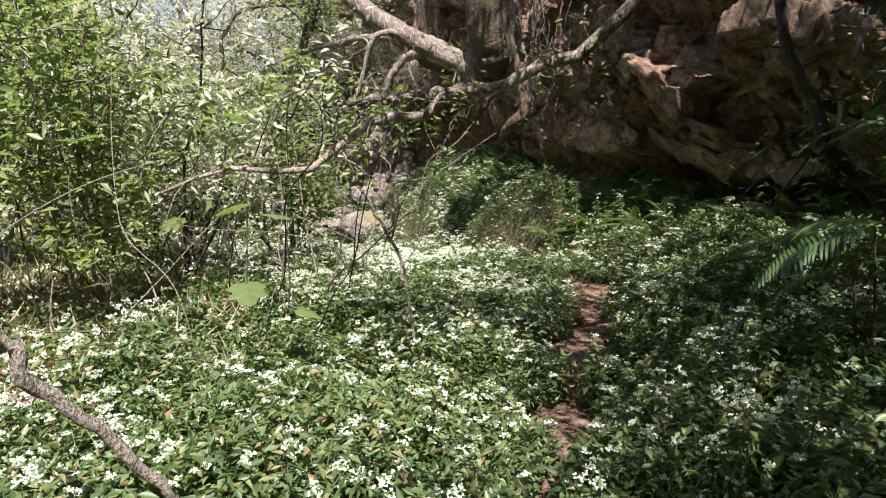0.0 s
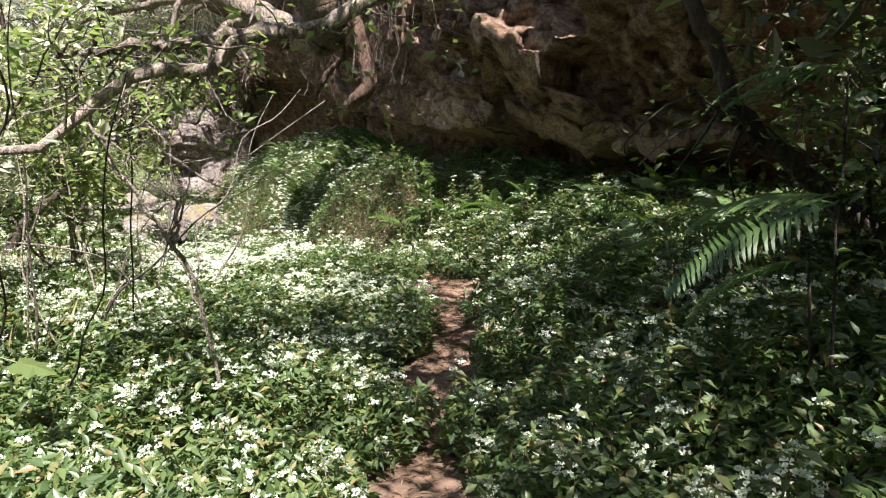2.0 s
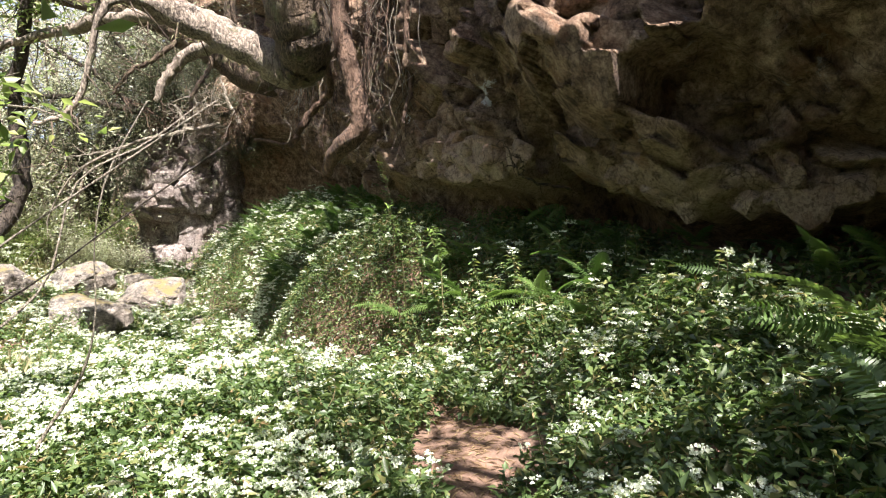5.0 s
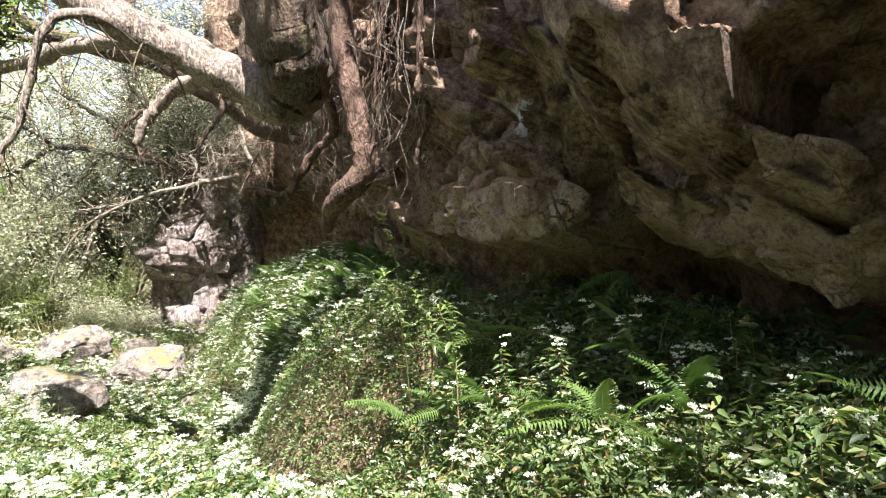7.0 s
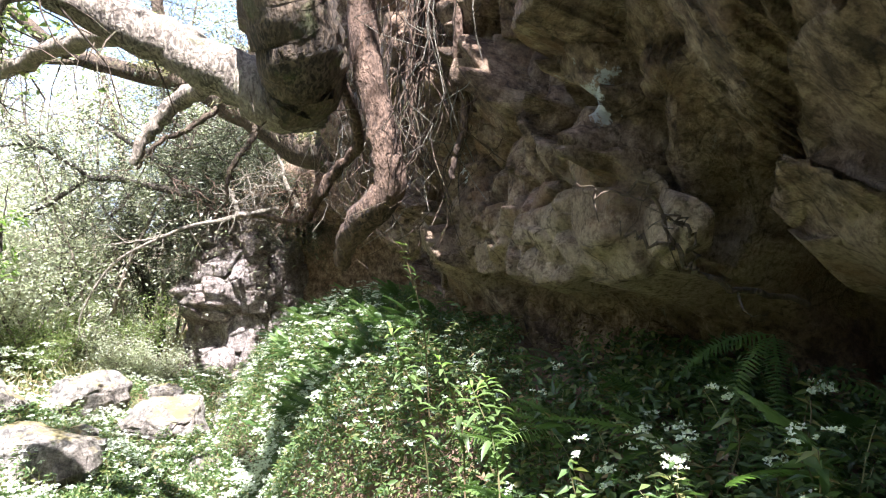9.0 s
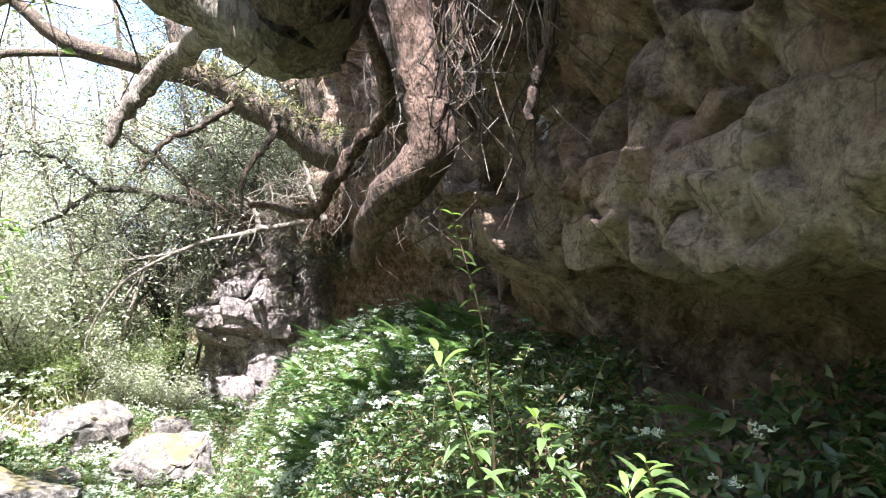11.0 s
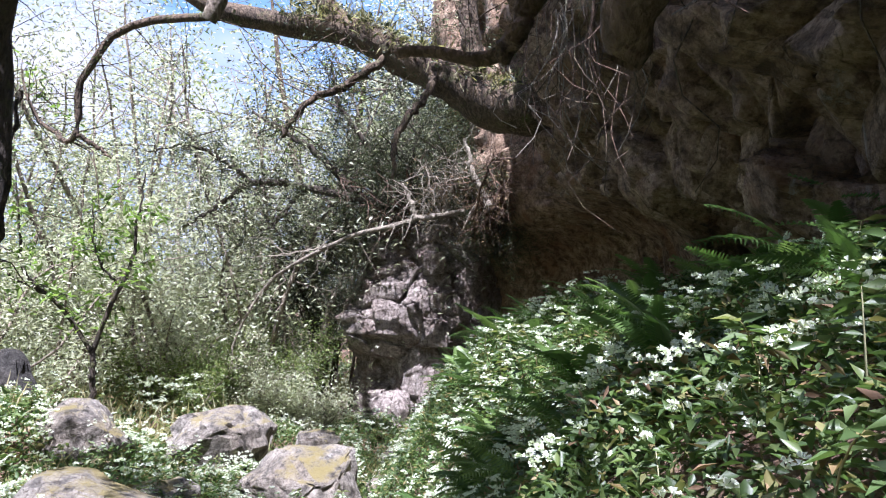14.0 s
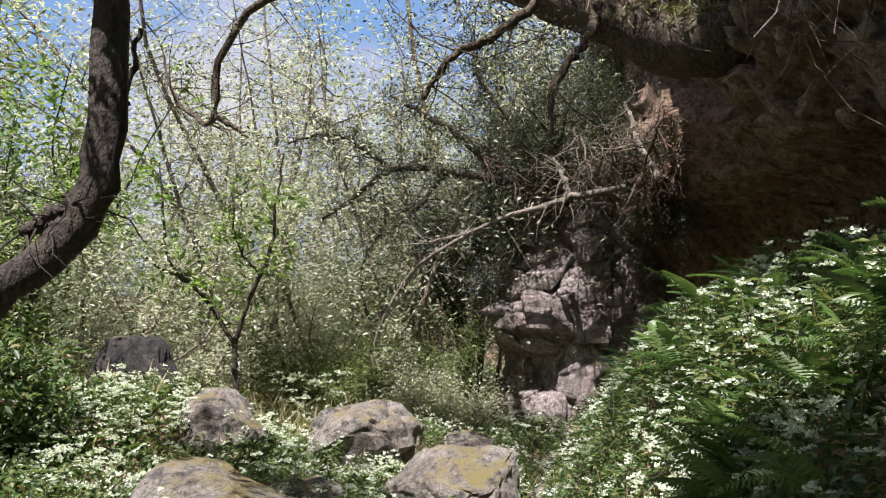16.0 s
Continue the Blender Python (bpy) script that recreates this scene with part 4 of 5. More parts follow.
for i in range(44):
    x, y = vr.uniform(-3.2, -0.5), vr.uniform(4.0, 8.0)
    z0 = float(ground_z(x, y)) - 0.03
    path, p = [], np.array([x, y, z0])
    d = np.array([vr.normal(0, 0.35), vr.normal(0, 0.25), 1.0])
    for k in range(7):
        path.append((*p, 0.011 * vr.uniform(0.5, 1.0) * (1 - k / 9)))
        d = d + vr.normal(0, 0.35, 3) * np.array([1, 0.7, 0.5])
        p = p + d / np.linalg.norm(d) * vr.uniform(0.3, 0.5)
    v, f = tube(path, 22, 5, 0.05)
    tagged(link_mesh("vine", v, f, BARK_PALE if i % 3 else BARK_DARK_SHADED, smooth=True), "thin crooked bare stem rising through the tangle", "vine", "bare stems in the tangle")

def broad_leaf(at, size, turn, tilt):
    """One lobed leaf with a raised rib, on a short stalk."""
    bm = bmesh.new()
    rim = [(0, 0), (0.28, -0.1), (0.5, 0.12), (0.36, 0.3), (0.52, 0.55), (0.25, 0.6), (0.16, 0.85), (0, 1.0)]
    rib = [bm.verts.new((0, y, 0.05 * math.sin(y * 3.1))) for y in (0, 0.15, 0.4, 0.7, 1.0)]
    for side in (1, -1):
        edge = [bm.verts.new((side * x, y, -0.12 * x)) for x, y in rim[1:-1]]
        for q, tri in enumerate([(rib[0], edge[0], rib[1]), (edge[0], edge[1], rib[1]), (edge[1], edge[2], rib[1]), (rib[1], edge[2], rib[2]), (edge[2], edge[3], rib[2]), (edge[3], edge[4], rib[2]), (rib[2], edge[4], rib[3]), (edge[4], edge[5], rib[3]), (edge[5], rib[4], rib[3])]):
            bm.faces.new(tri if side > 0 else tri[::-1])
    bmesh.ops.create_cone(bm, segments=5, radius1=0.015, radius2=0.02, depth=0.5, matrix=Matrix.Translation((0, -0.25, -0.01)) @ Euler((radians(90), 0, 0)).to_matrix().to_4x4())
    me = bpy.data.meshes.new("broad_leaf")
    bm.to_mesh(me)
    bm.free()
    me.materials.append(LEAF_THICKET)
    ob = new("broad_leaf", me)
    ob.matrix_world = pose(*at, tilt, 0, turn) @ Matrix.Diagonal((size, size, size, 1))
    return tagged(ob, "large lobed green leaf in the tangle", "leaf", "broad leaves in the tangle")


for at, size, turn, tilt in [((-1.25, 4.1, 0.83), 0.22, 60, -25), ((-1.2, 4.0, 0.36), 0.24, 200, -20), ((-1.0, 4.3, 0.72), 0.18, 120, 10), ((-2.2, 4.2, 0.3), 0.2, 30, -15), ((-0.95, 4.3, 0.1), 0.17, 260, -20), ((-1.9, 4.8, 0.62), 0.2, 150, -30), ((-2.5, 4.9, 1.2), 0.2, 90, -20), ((-1.5, 4.9, 1.35), 0.17, 330, -25), ((1.9, 3.3, 0.12), 0.17, 100, -20), ((2.3, 5.0, 0.7), 0.2, 200, -15)]:
    broad_leaf(at, size, turn, tilt)

tree("crooked_branch", "crooked mossy branch reaching across above the trail", [
    [(2.3, 4.6, 3.6, 0.056), (1.6, 4.75, 2.5, 0.048), (1.28, 4.83, 2.1, 0.046), (0.98, 4.9, 1.78, 0.045), (0.58, 4.97, 1.64, 0.044), (0.39, 4.99, 1.53, 0.042), (0.06, 5.0, 1.51, 0.040), (-0.16, 5.0, 1.33, 0.037), (-0.42, 4.98, 1.33, 0.034), (-0.75, 4.94, 1.13, 0.029), (-0.97, 4.9, 0.96, 0.022), (-1.52, 4.76, 0.98, 0.016), (-2.0, 4.8, 0.8, 0.011)],
    [(0.05, 5.0, 1.5, 0.03), (-0.4, 5.1, 1.45, 0.025), (-0.9, 5.2, 1.4, 0.012)],
    [(0.6, 4.97, 1.65, 0.03), (0.5, 5.0, 2.0, 0.025), (0.4, 5.1, 2.6, 0.015)]],
    BARK_GREY_LIT, LEAF_THICKET, np.random.default_rng(36), 22, 0.5, 2, 0.08, 0.07, droop=0.15, twigs_on=(0, 1))
tree("bare_stem", "bare pale leaning stem standing among the white flowers", [
    [(-0.2, 5.0, -0.5, 0.013), (-0.32, 4.99, 0.26, 0.013), (-0.52, 4.97, 0.66, 0.012), (-0.71, 4.95, 1.03, 0.009), (-0.76, 4.95, 1.3, 0.004)],
    [(-0.4, 4.98, 0.4, 0.01), (-0.35, 5.0, 0.75, 0.008), (-0.45, 5.0, 1.1, 0.004)]],
    BARK_PALE, LEAF_DEAD, np.random.default_rng(37), 8, 0.35, 0, 0.1, 0.05)
tree("fallen_branch", "dead fallen branch leaning into the flowers", [
    [(-1.6, 2.05, 1.0, 0.03), (-1.47, 2.14, 0.7, 0.028), (-1.42, 2.17, 0.52, 0.028), (-1.29, 2.26, 0.34, 0.026), (-1.16, 2.33, 0.13, 0.024), (-1.05, 2.4, -0.12, 0.02), (-0.95, 2.5, -0.4, 0.012)]],
    BARK_PALE, LEAF_DEAD, np.random.default_rng(38), 0, 0.3, 0, 0.1, 0.05)
tree("bank_branch", "leaning branch with hanging leaves on the dark bank", [
    [(3.4, 4.0, 0.3, 0.045), (2.72, 4.29, 0.89, 0.045), (2.54, 4.41, 1.07, 0.042), (2.41, 4.49, 1.39, 0.04), (2.22, 4.59, 1.79, 0.035), (2.1, 4.7, 2.6, 0.025)],
    [(2.6, 4.38, 1.0, 0.025), (2.35, 4.3, 1.1, 0.018), (2.1, 4.25, 1.25, 0.008)]],
    BARK_DARK_SHADED, LEAF_THICKET, np.random.default_rng(39), 10, 0.5, 1, 0.06, 0.07)

for i, (x, y, h, z) in enumerate([(3.5, 4.4, 1.8, None), (3.1, 3.4, 1.6, None)]):
    shrub("bank_shrub", "dark leafy shrub on the shaded bank below the cliff", (x, y, z), 6, h, 0.5, 16, 0.6, 4, 0.06, 0.075, BARK_DARK_SHADED, LEAF_LOW, 440 + i, ratio=0.42, radius=0.014, twig_radius=0.004, droop=0.2, group="shrubs on the shaded bank")

# crowns overhead out of view, added to break the sunlight
SHADE_CROWN = "unseen tall tree added so that its leafy crown shades the cliff and the trail"
for i, (x, y, h, lx) in enumerate([(6.4, 5.4, 7.6, -2.0), (6.2, 12.0, 9, -0.6), (4.6, 16.5, 9, -1.0), (3.6, 19.5, 9, -1.4), (4.4, 17.4, 7.4, -1.8), (4.2, 20.2, 7.4, -1.8), (4.4, -3.0, 6.6, -2.4), (4.2, -1.2, 6.6, -2.5), (4.5, 0.6, 6.4, -2.7), (4.6, 2.4, 6.2, -2.5), (5.2, 3.9, 6.2, -2.0), (5.2, 9.6, 7.4, -2.6), (4.8, 11.2, 7.6, -2.4), (4.9, 8.4, 7.6, -3.0), (4.6, 12.9, 7.6, -2.6), (4.0, 14.8, 7.6, -2.6)]):
    up = float(along(y, CLIFF_SHADE_RISE)) if y > 4 else 0.0
    lx = lx - (0.6 if y < 4 else 0.3)
    b = np.array([x, y - 0.46 * up, 4.7 + up if y > 4 else ground_z(x, y)])
    h = h + up
    shrub("shade_canopy_tree", SHADE_CROWN, tuple(b), 4, h - b[2], 1.1, 14, 1.4, 6 if 8 < y < 9 else 4 if 9 < y < 10 else 8 if 10 < y < 11.6 and x < 5 else 16 if 12.5 < y < 16 else 12 if h - up < 8 and y > 9 else 6 if y > 16 else 8 if y > 4 else 10, 0.3, 0.15, BARK, LEAF_HEATH, 500 + i, lean=(lx, 0), radius=0.12, twig_radius=0.018, category="tree", group="tall trees")
for i, (x, y, h) in enumerate([(-5.5, 1.5, 7.5), (-6.5, 12.5, 7.5), (-5.0, 24.5, 9)]):
    shrub("shade_canopy_tree", "tall thin tree with an open leafy crown", (x, y, None), 3, h, 1.2, 12, 1.5, 7, 0.3, 0.13, BARK, LEAF_THICKET, 520 + i, lean=(0.8, 0), radius=0.1, twig_radius=0.016, category="tree", group="tall trees")

# leaf crown out of view, added over the slim tree to shade the stones
for x, y, z in shrub_after:
    shrub("added_shade_crown", "unseen leafy crown added over the slim tree to shade the stones", (x, y, z), 5, 2.0, 0.6, 14, 0.9, 4, 0.15, 0.1, BARK_DARK_SHADED, LEAF_THICKET, 560, radius=0.03, twig_radius=0.01, category="tree", lean=(-0.3, 0.2))

# the woods that close the view
WOODS = "distant wood with slender trunks, foliage mostly paled to look sunlit"
for i in range(26):
    r = np.random.default_rng(600 + i)
    bearing = radians(-62 + 80 * (i + r.uniform(-0.4, 0.4)) / 25)
    dist = r.uniform(15, 26)
    x, y = 0.5 + dist * math.sin(bearing), 11 + dist * math.cos(bearing)
    shrub("woodland_tree", WOODS, (x, y, None), 4, r.uniform(5.5, 9.5), 2.4, 20, 2.0, 8, 0.34, 0.14, BARK_GREY_LIT, LEAF_SUN_PALED if i % 6 else LEAF_THICKET, 640 + i, radius=0.055, twig_radius=0.012, category="tree", group="woods beyond the stream")
for i in range(8):
    r = np.random.default_rng(660 + i)
    bearing = radians(-40 + 42 * i / 7)
    dist = r.uniform(12, 17)
    x, y = 0.4 + dist * math.sin(bearing), 11.3 + dist * math.cos(bearing)
    shrub("woodland_tree", WOODS, (x, y, None), 4, r.uniform(6, 9), 2.0, 18, 1.7, 10, 0.3, 0.1, BARK_GREY_LIT, LEAF_HEATH if i > 5 else LEAF_SUN_PALED, 680 + i, radius=0.05, twig_radius=0.01, category="tree", group="woods beyond the stream", low=18)
for i in range(16):
    r = np.random.default_rng(700 + i)
    x, y = -9 - r.uniform(0, 8), -3 + 18 * i / 16
    shrub("woodland_tree", WOODS, (x, y, None), 5, r.uniform(6, 9), 1.9, 20, 2.0, 7, 0.34, 0.13, BARK_GREY_LIT, LEAF_THICKET if i % 2 else LEAF_SUN_PALED, 720 + i, radius=0.08, twig_radius=0.02, category="tree", group="woods beyond the stream")

# unseen ring of trees behind the start, added to cut the sky light
for i in range(22):
    r = np.random.default_rng(760 + i)
    bearing = radians(112 + 150 * i / 21)
    dist = r.uniform(11, 16)
    x, y = -0.5 + dist * math.sin(bearing), 3.5 + dist * math.cos(bearing)
    shrub("woodland_tree", "unseen wood with dark leafy crowns, added behind the trail to block sky light", (x, y, None), 5, r.uniform(8, 11), 1.6, 22, 2.0, 7, 0.4, 0.3, BARK, LEAF_LOW, 800 + i, radius=0.09, twig_radius=0.02, category="tree", group="shady woods behind the trail")


# ---- ferns ----
def frond_mesh(length, pairs, width, r, bend=0.5):
    """An arching frond: a rib with toothed leaflets on both sides."""
    t = np.linspace(0, 1, pairs + 3)
    ribx, ribz = length * (t - 0.12 * bend * t ** 2), length * (0.55 * t - 0.75 * t ** 2) * bend
    verts, faces = [], []
    for k in range(pairs + 2):
        w = 0.004 * (1 - t[k]) + 0.001
        b = len(verts)
        verts += [(ribx[k], w, ribz[k]), (ribx[k], -w, ribz[k]), (ribx[k + 1], -w, ribz[k + 1]), (ribx[k + 1], w, ribz[k + 1])]
        faces += [(b, b + 1, b + 2), (b, b + 2, b + 3)]
    for k in range(2, pairs + 2):
        u = t[k]
        reach = width * math.sin(math.pi * min(1, (1 - u) * 0.62 + 0.06)) ** 0.9 * r.uniform(0.9, 1.08)
        half = length / pairs * 0.4
        for side in (1, -1):
            fwd, sag = 0.28 + r.normal(0, 0.05), -0.22 + r.normal(0, 0.06)
            steps = 5
            prev = None
            for q in range(steps + 1):
                g = q / steps
                cx, cy, cz = ribx[k] + fwd * reach * g, side * reach * g, ribz[k] + sag * reach * g * g
                hw = half * (1 - g) ** 0.6 * (1.0 if q % 2 == 0 else 0.72)
                b = len(verts)
                verts += [(cx - hw, cy, cz), (cx + hw, cy, cz + 0.004)]
                if prev is not None:
                    faces += [(prev, prev + 1, b + 1), (prev, b + 1, b)]
                prev = b
    me = bpy.data.meshes.new("frond")
    me.from_pydata([Vector(v) for v in verts], [], faces)
    me.materials.append(LEAF_FERN)
    return me


fr = np.random.default_rng(77)
FRONDS = [frond_mesh(0.62, 24, 0.095, fr, b) for b in (0.35, 0.55, 0.8)] + [frond_mesh(0.5, 20, 0.09, fr, b) for b in (0.5, 0.9)]


def fern(at, size, r, n=8, face=None, label="green fern with arching feathery fronds"):
    top = empty("fern", at)
    tagged(top, label, "fern", "ferns on the bank")
    for k in range(n):
        ang = (face + r.uniform(-1.5, 1.5)) if face is not None else (k / n * 6.283 + r.normal(0, 0.25))
        ob = new("frond", FRONDS[r.integers(0, len(FRONDS))])
        ob.parent = top
        s = size * r.uniform(0.75, 1.2)
        ob.matrix_local = Matrix.LocRotScale((0, 0, 0), Euler((r.normal(0, 0.35), -r.uniform(0.0, 0.8), ang)), (s, s, s))
    return top


def cliff_x(y):
    return float(np.interp(y, [p[1] for p in CLIFF_LINE], [p[0] for p in CLIFF_LINE]))


def aimed_frond(base, tip, parent, k, roll=0.0):
    """One frond of a fern, from its base to its tip."""
    d = Vector(tip) - Vector(base)
    side = Vector((0, 0, 1)).cross(d).normalized()
    up = d.normalized().cross(side)
    m = Matrix((d.normalized(), side, up)).transposed() @ Euler((roll, 0, 0)).to_matrix()
    s = d.length / (0.58 if k < 3 else 0.46)
    ob = new("frond", FRONDS[k])
    ob.parent = parent
    ob.matrix_local = Matrix.LocRotScale(Vector(base) - parent.location, m.to_quaternion(), (s, s, s))


# ferns under the lip of the overhang, spaced apart in the dark, and bracken over the far bank
spots = []
while len(spots) < 84:
    far = len(spots) >= 26
    y = fr.uniform(12.6, 18.4) if far else fr.uniform(7.2, 10.6)
    x = cliff_x(y) - (fr.uniform(-0.2, 1.5) if far else fr.uniform(-0.45, 0.7))
    room = 0.28 if far else 0.34
    if abs(x - float(trail_x(y))) > (0.7 if y < 10.5 else 1.0) and all(math.hypot(x - q[0], y - q[1]) > room for q in spots):
        spots.append((x, y))
for x, y in spots:
    fern((x, y, float(ground_z(x, y)) + (0.12 if y < 11 else 0.17)), fr.uniform(0.5, 0.85) if y < 11 else fr.uniform(0.5, 0.8), fr, 5 if y < 11 else 6, face=math.pi + 0.4)
for k in range(26):
    y = fr.uniform(11.7, 15.0)
    x = float(trail_x(y)) + fr.uniform(0.95, 2.0)
    if x < cliff_x(y) - 0.1:
        fern((x, y, float(ground_z(x, y)) + 0.1), fr.uniform(0.42, 0.62), fr, 5, face=math.pi + 0.3, label="small green bracken fern among the bank weeds")
BIG = "large arching fern on the dark bank"
for x, y, z, s, face in [(2.9, 4.8, 0.35, 1.2, 2.8), (2.7, 5.6, 0.0, 1.0, 2.9), (3.1, 6.2, 0.1, 1.2, 2.9), (2.75, 8.2, -0.3, 0.9, 3.0)]:
    fern((x, y, z), s, fr, 5, face=face, label=BIG)
for at, tips in [((2.1, 3.25, 0.86), [(1.66, 3.66, 0.46), (2.0, 4.05, 0.66)]), ((2.62, 3.85, 1.32), [(2.18, 4.32, 1.2), (2.3, 4.6, 1.0), (2.7, 4.7, 1.15)]), ((2.02, 3.25, 0.66), [(1.67, 3.6, 0.26), (1.95, 3.9, 0.25)]),
                 ((1.3, 12.64, -0.5), [(0.95, 12.74, -0.33), (1.34, 12.42, -0.16), (1.05, 12.4, -0.22), (1.1, 13.05, -0.2), (1.5, 12.9, -0.15)]),
                 ((3.0, 9.62, 0.45), [(2.72, 9.5, 0.14), (2.62, 9.75, 0.3), (2.85, 9.3, 0.2)])]:
    top = empty("fern", at)
    tagged(top, BIG, "fern", "ferns on the bank")
    for k, tip in enumerate(tips):
        aimed_frond(at, tip, top, int(fr.integers(0, 3)), fr.normal(0, 0.2))
    stalk = tube([(at[0] + 0.12, at[1] + 0.02, float(ground_z(at[0] + 0.12, at[1])) - 0.03, 0.008), (at[0] + 0.06, at[1], (at[2] + float(ground_z(at[0], at[1]))) / 2, 0.007), (*at, 0.005)], 10, 6, 0.05)
    v, f = stalk
    link_mesh("stalk", v - np.array(at), f, BARK_DARK_SHADED, top)

# ---- flowers and ground cover ----
def in_trail(x, y):
    return (np.abs(x - trail_x(y) + 0.05 * np.sin(y * 5)) < along(y, [(-3, 0.09), (2, 0.11), (3.4, 0.17), (5, 0.23), (7.2, 0.32), (8.0, 0.26), (8.4, 0.08), (8.6, 0.0), (30, 0.0)]) * (0.75 + 0.5 * np.sin(y * 3.7 + 0.8 * np.sin(y * 9)))) & (y < 8.8)


def cover_height(x, y):
    return 0.1 + 0.17 * (0.5 + 0.5 * wave(x, y, 1.7, 0.6)) + 0.07 * wave(x, y, 4.1, 0.3) + 0.06 * wave(x, y, 8.7, 1.7) + 0.05 * (np.abs(x - trail_x(y)) > 0.5) - 0.12 * (np.abs(x - trail_x(y)) < 0.3) * (y > 8.5)


def scatter_cover(n, xr, yr, r, size, dens=None):
    x, y = r.uniform(*xr, n), r.uniform(*yr, n)
    edge = np.interp(y, [p[1] for p in CLIFF_LINE], [p[0] for p in CLIFF_LINE])
    keep = ~in_trail(x, y) & (x < edge + 0.7)
    if dens is not None:
        keep &= r.uniform(0, 1, n) < dens(x, y)
    x, y = x[keep], y[keep]
    h = cover_height(x, y)
    z = ground_z(x, y) + h * r.uniform(0.0, 1, len(x)) ** 0.75
    return np.stack([x, y, z], axis=1)


cr = np.random.default_rng(88)
pieces = []
for n, xr, yr, size in [(100000, (-2.2, 2.8), (1.2, 6.0), 0.068), (130000, (-2.6, 3.6), (6.0, 10.5), 0.056), (165000, (-2.8, 2.2), (10.5, 16), 0.042), (46000, (-4.5, 1.0), (16, 21.5), 0.06), (16000, (-5.6, -1.4), (13.4, 17.5), 0.06), (34000, (-7, -2.2), (1, 16), 0.08), (24000, (-14, -4), (14, 32), 0.13), (22000, (2.5, 4.8), (1.5, 8.0), 0.075), (6000, (3, 7), (-3, 5), 0.09), (36000, (-7, 6), (-5, 1.3), 0.085), (34000, (-14, -5), (-4, 15), 0.11)]:
    at = scatter_cover(n, xr, yr, cr, size)
    pieces.append(leaves(at, size, 0.42, 0.75, r=cr))
v, f = join(pieces)
cover = link_mesh("ground_cover", v, f, LEAF_LOW)
tagged(cover, "dense low green leafy plants covering the forest floor", "undergrowth", kind="stuff")

pieces = []
for n, xr, yr, size in [(2000, (-2.4, 2.9), (1.2, 6.5), 0.0105), (2400, (-3.0, 3.4), (6.5, 11), 0.009), (2600, (-3.0, 0.9), (6.3, 11), 0.01), (1300, (-0.4, 0.6), (11.6, 15.5), 0.0095), (3800, (-3, 1.9), (11, 17), 0.009), (1800, (-5.6, -2.6), (14.6, 18), 0.011), (2600, (-5, 0.5), (15, 22), 0.011), (2200, (-7, -2), (2, 15), 0.013), (3600, (-13, -5.2), (19, 28), 0.018)]:
    x, y = cr.uniform(*xr, n), cr.uniform(*yr, n)
    keep = ~in_trail(x, y) & (cr.uniform(0, 1, n) < 0.15 + 0.85 * (wave(x, y, 2.3, 2.0) + 0.5 * wave(x, y, 6.1, 1.0) > 0.1))
    edge = np.interp(y, [p[1] for p in CLIFF_LINE], [p[0] for p in CLIFF_LINE])
    keep &= x < edge - 0.1
    x, y = x[keep], y[keep]
    z = ground_z(x, y) + cover_height(x, y) + cr.uniform(-0.02, 0.09 if size < 0.015 else 0.55, len(x))
    at = np.repeat(np.stack([x, y, z], axis=1), 7, axis=0)
    at = at + cr.normal(0, 1, at.shape) * np.array([1, 1, 0.4]) * size * 1.7
    pieces.append(florets(at, np.full(len(at), size), cr))
v, f = join(pieces)
blossom = link_mesh("white_flowers", v, f, PETAL)
tagged(blossom, "small fluffy white flower clusters above the leaves", "flowers", kind="stuff")

# thin arching weeds that break the outline of the bank and the flower beds
def weeds(n, xr, yr, tall, r, keep):
    stems, at, head = [], [], []
    for _ in range(n):
        x, y = r.uniform(*xr), r.uniform(*yr)
        if not keep(x, y):
            continue
        h, ang, lean = tall * r.uniform(0.5, 1.2), r.uniform(0, 6.28), r.uniform(0.1, 0.7)
        b = np.array([x, y, float(ground_z(x, y))])
        e = b + h * np.array([math.cos(ang) * lean, math.sin(ang) * lean, 1 - 0.35 * lean])
        m = b * 0.45 + e * 0.55 + np.array([0, 0, 0.16 * h])
        c = spline([b, m, e], 12)
        stems.append(tube([(*b, 0.003), (*m, 0.0024), (*e, 0.001)], 5, 3, 0.0))
        for q in c[4:]:
            a0 = r.uniform(0, 6.28)
            for turn in (0, math.pi):
                at.append(q)
                head.append((math.cos(a0 + turn), math.sin(a0 + turn), 0.1))
    return stems, np.array(at), np.array(head)


wr = np.random.default_rng(93)
stems, at, head = [], [], []
for n, xr, yr, tall, keep in [(420, (0.8, 3.4), (8.4, 11.4), 0.38, lambda x, y: trail_x(y) + 0.65 < x < cliff_x(y)), (620, (-0.6, 2.1), (11.2, 16.5), 0.26, lambda x, y: trail_x(y) + 0.9 < x < cliff_x(y)), (260, (-1.6, 1.2), (16, 20.5), 0.4, lambda x, y: trail_x(y) + 1.2 < x < cliff_x(y)),
                              (320, (-2.6, 2.8), (2.2, 8.4), 0.36, lambda x, y: abs(x - trail_x(y)) > 0.32), (260, (-5.4, -1.2), (13.6, 18.6), 0.36, lambda x, y: True)]:
    a, b, c = weeds(n, xr, yr, tall, wr, keep)
    stems, at, head = stems + a, at + [b], head + [c]
v, f = join(stems)
tagged(link_mesh("weed_stalk_cover", v, f, LEAF_STRAW), "thin dry and green stalks of weeds on the bank", "weeds", kind="stuff")
v, f = leaves(np.vstack(at), 0.058, 0.34, 0.6, heading=np.vstack(head), r=wr)
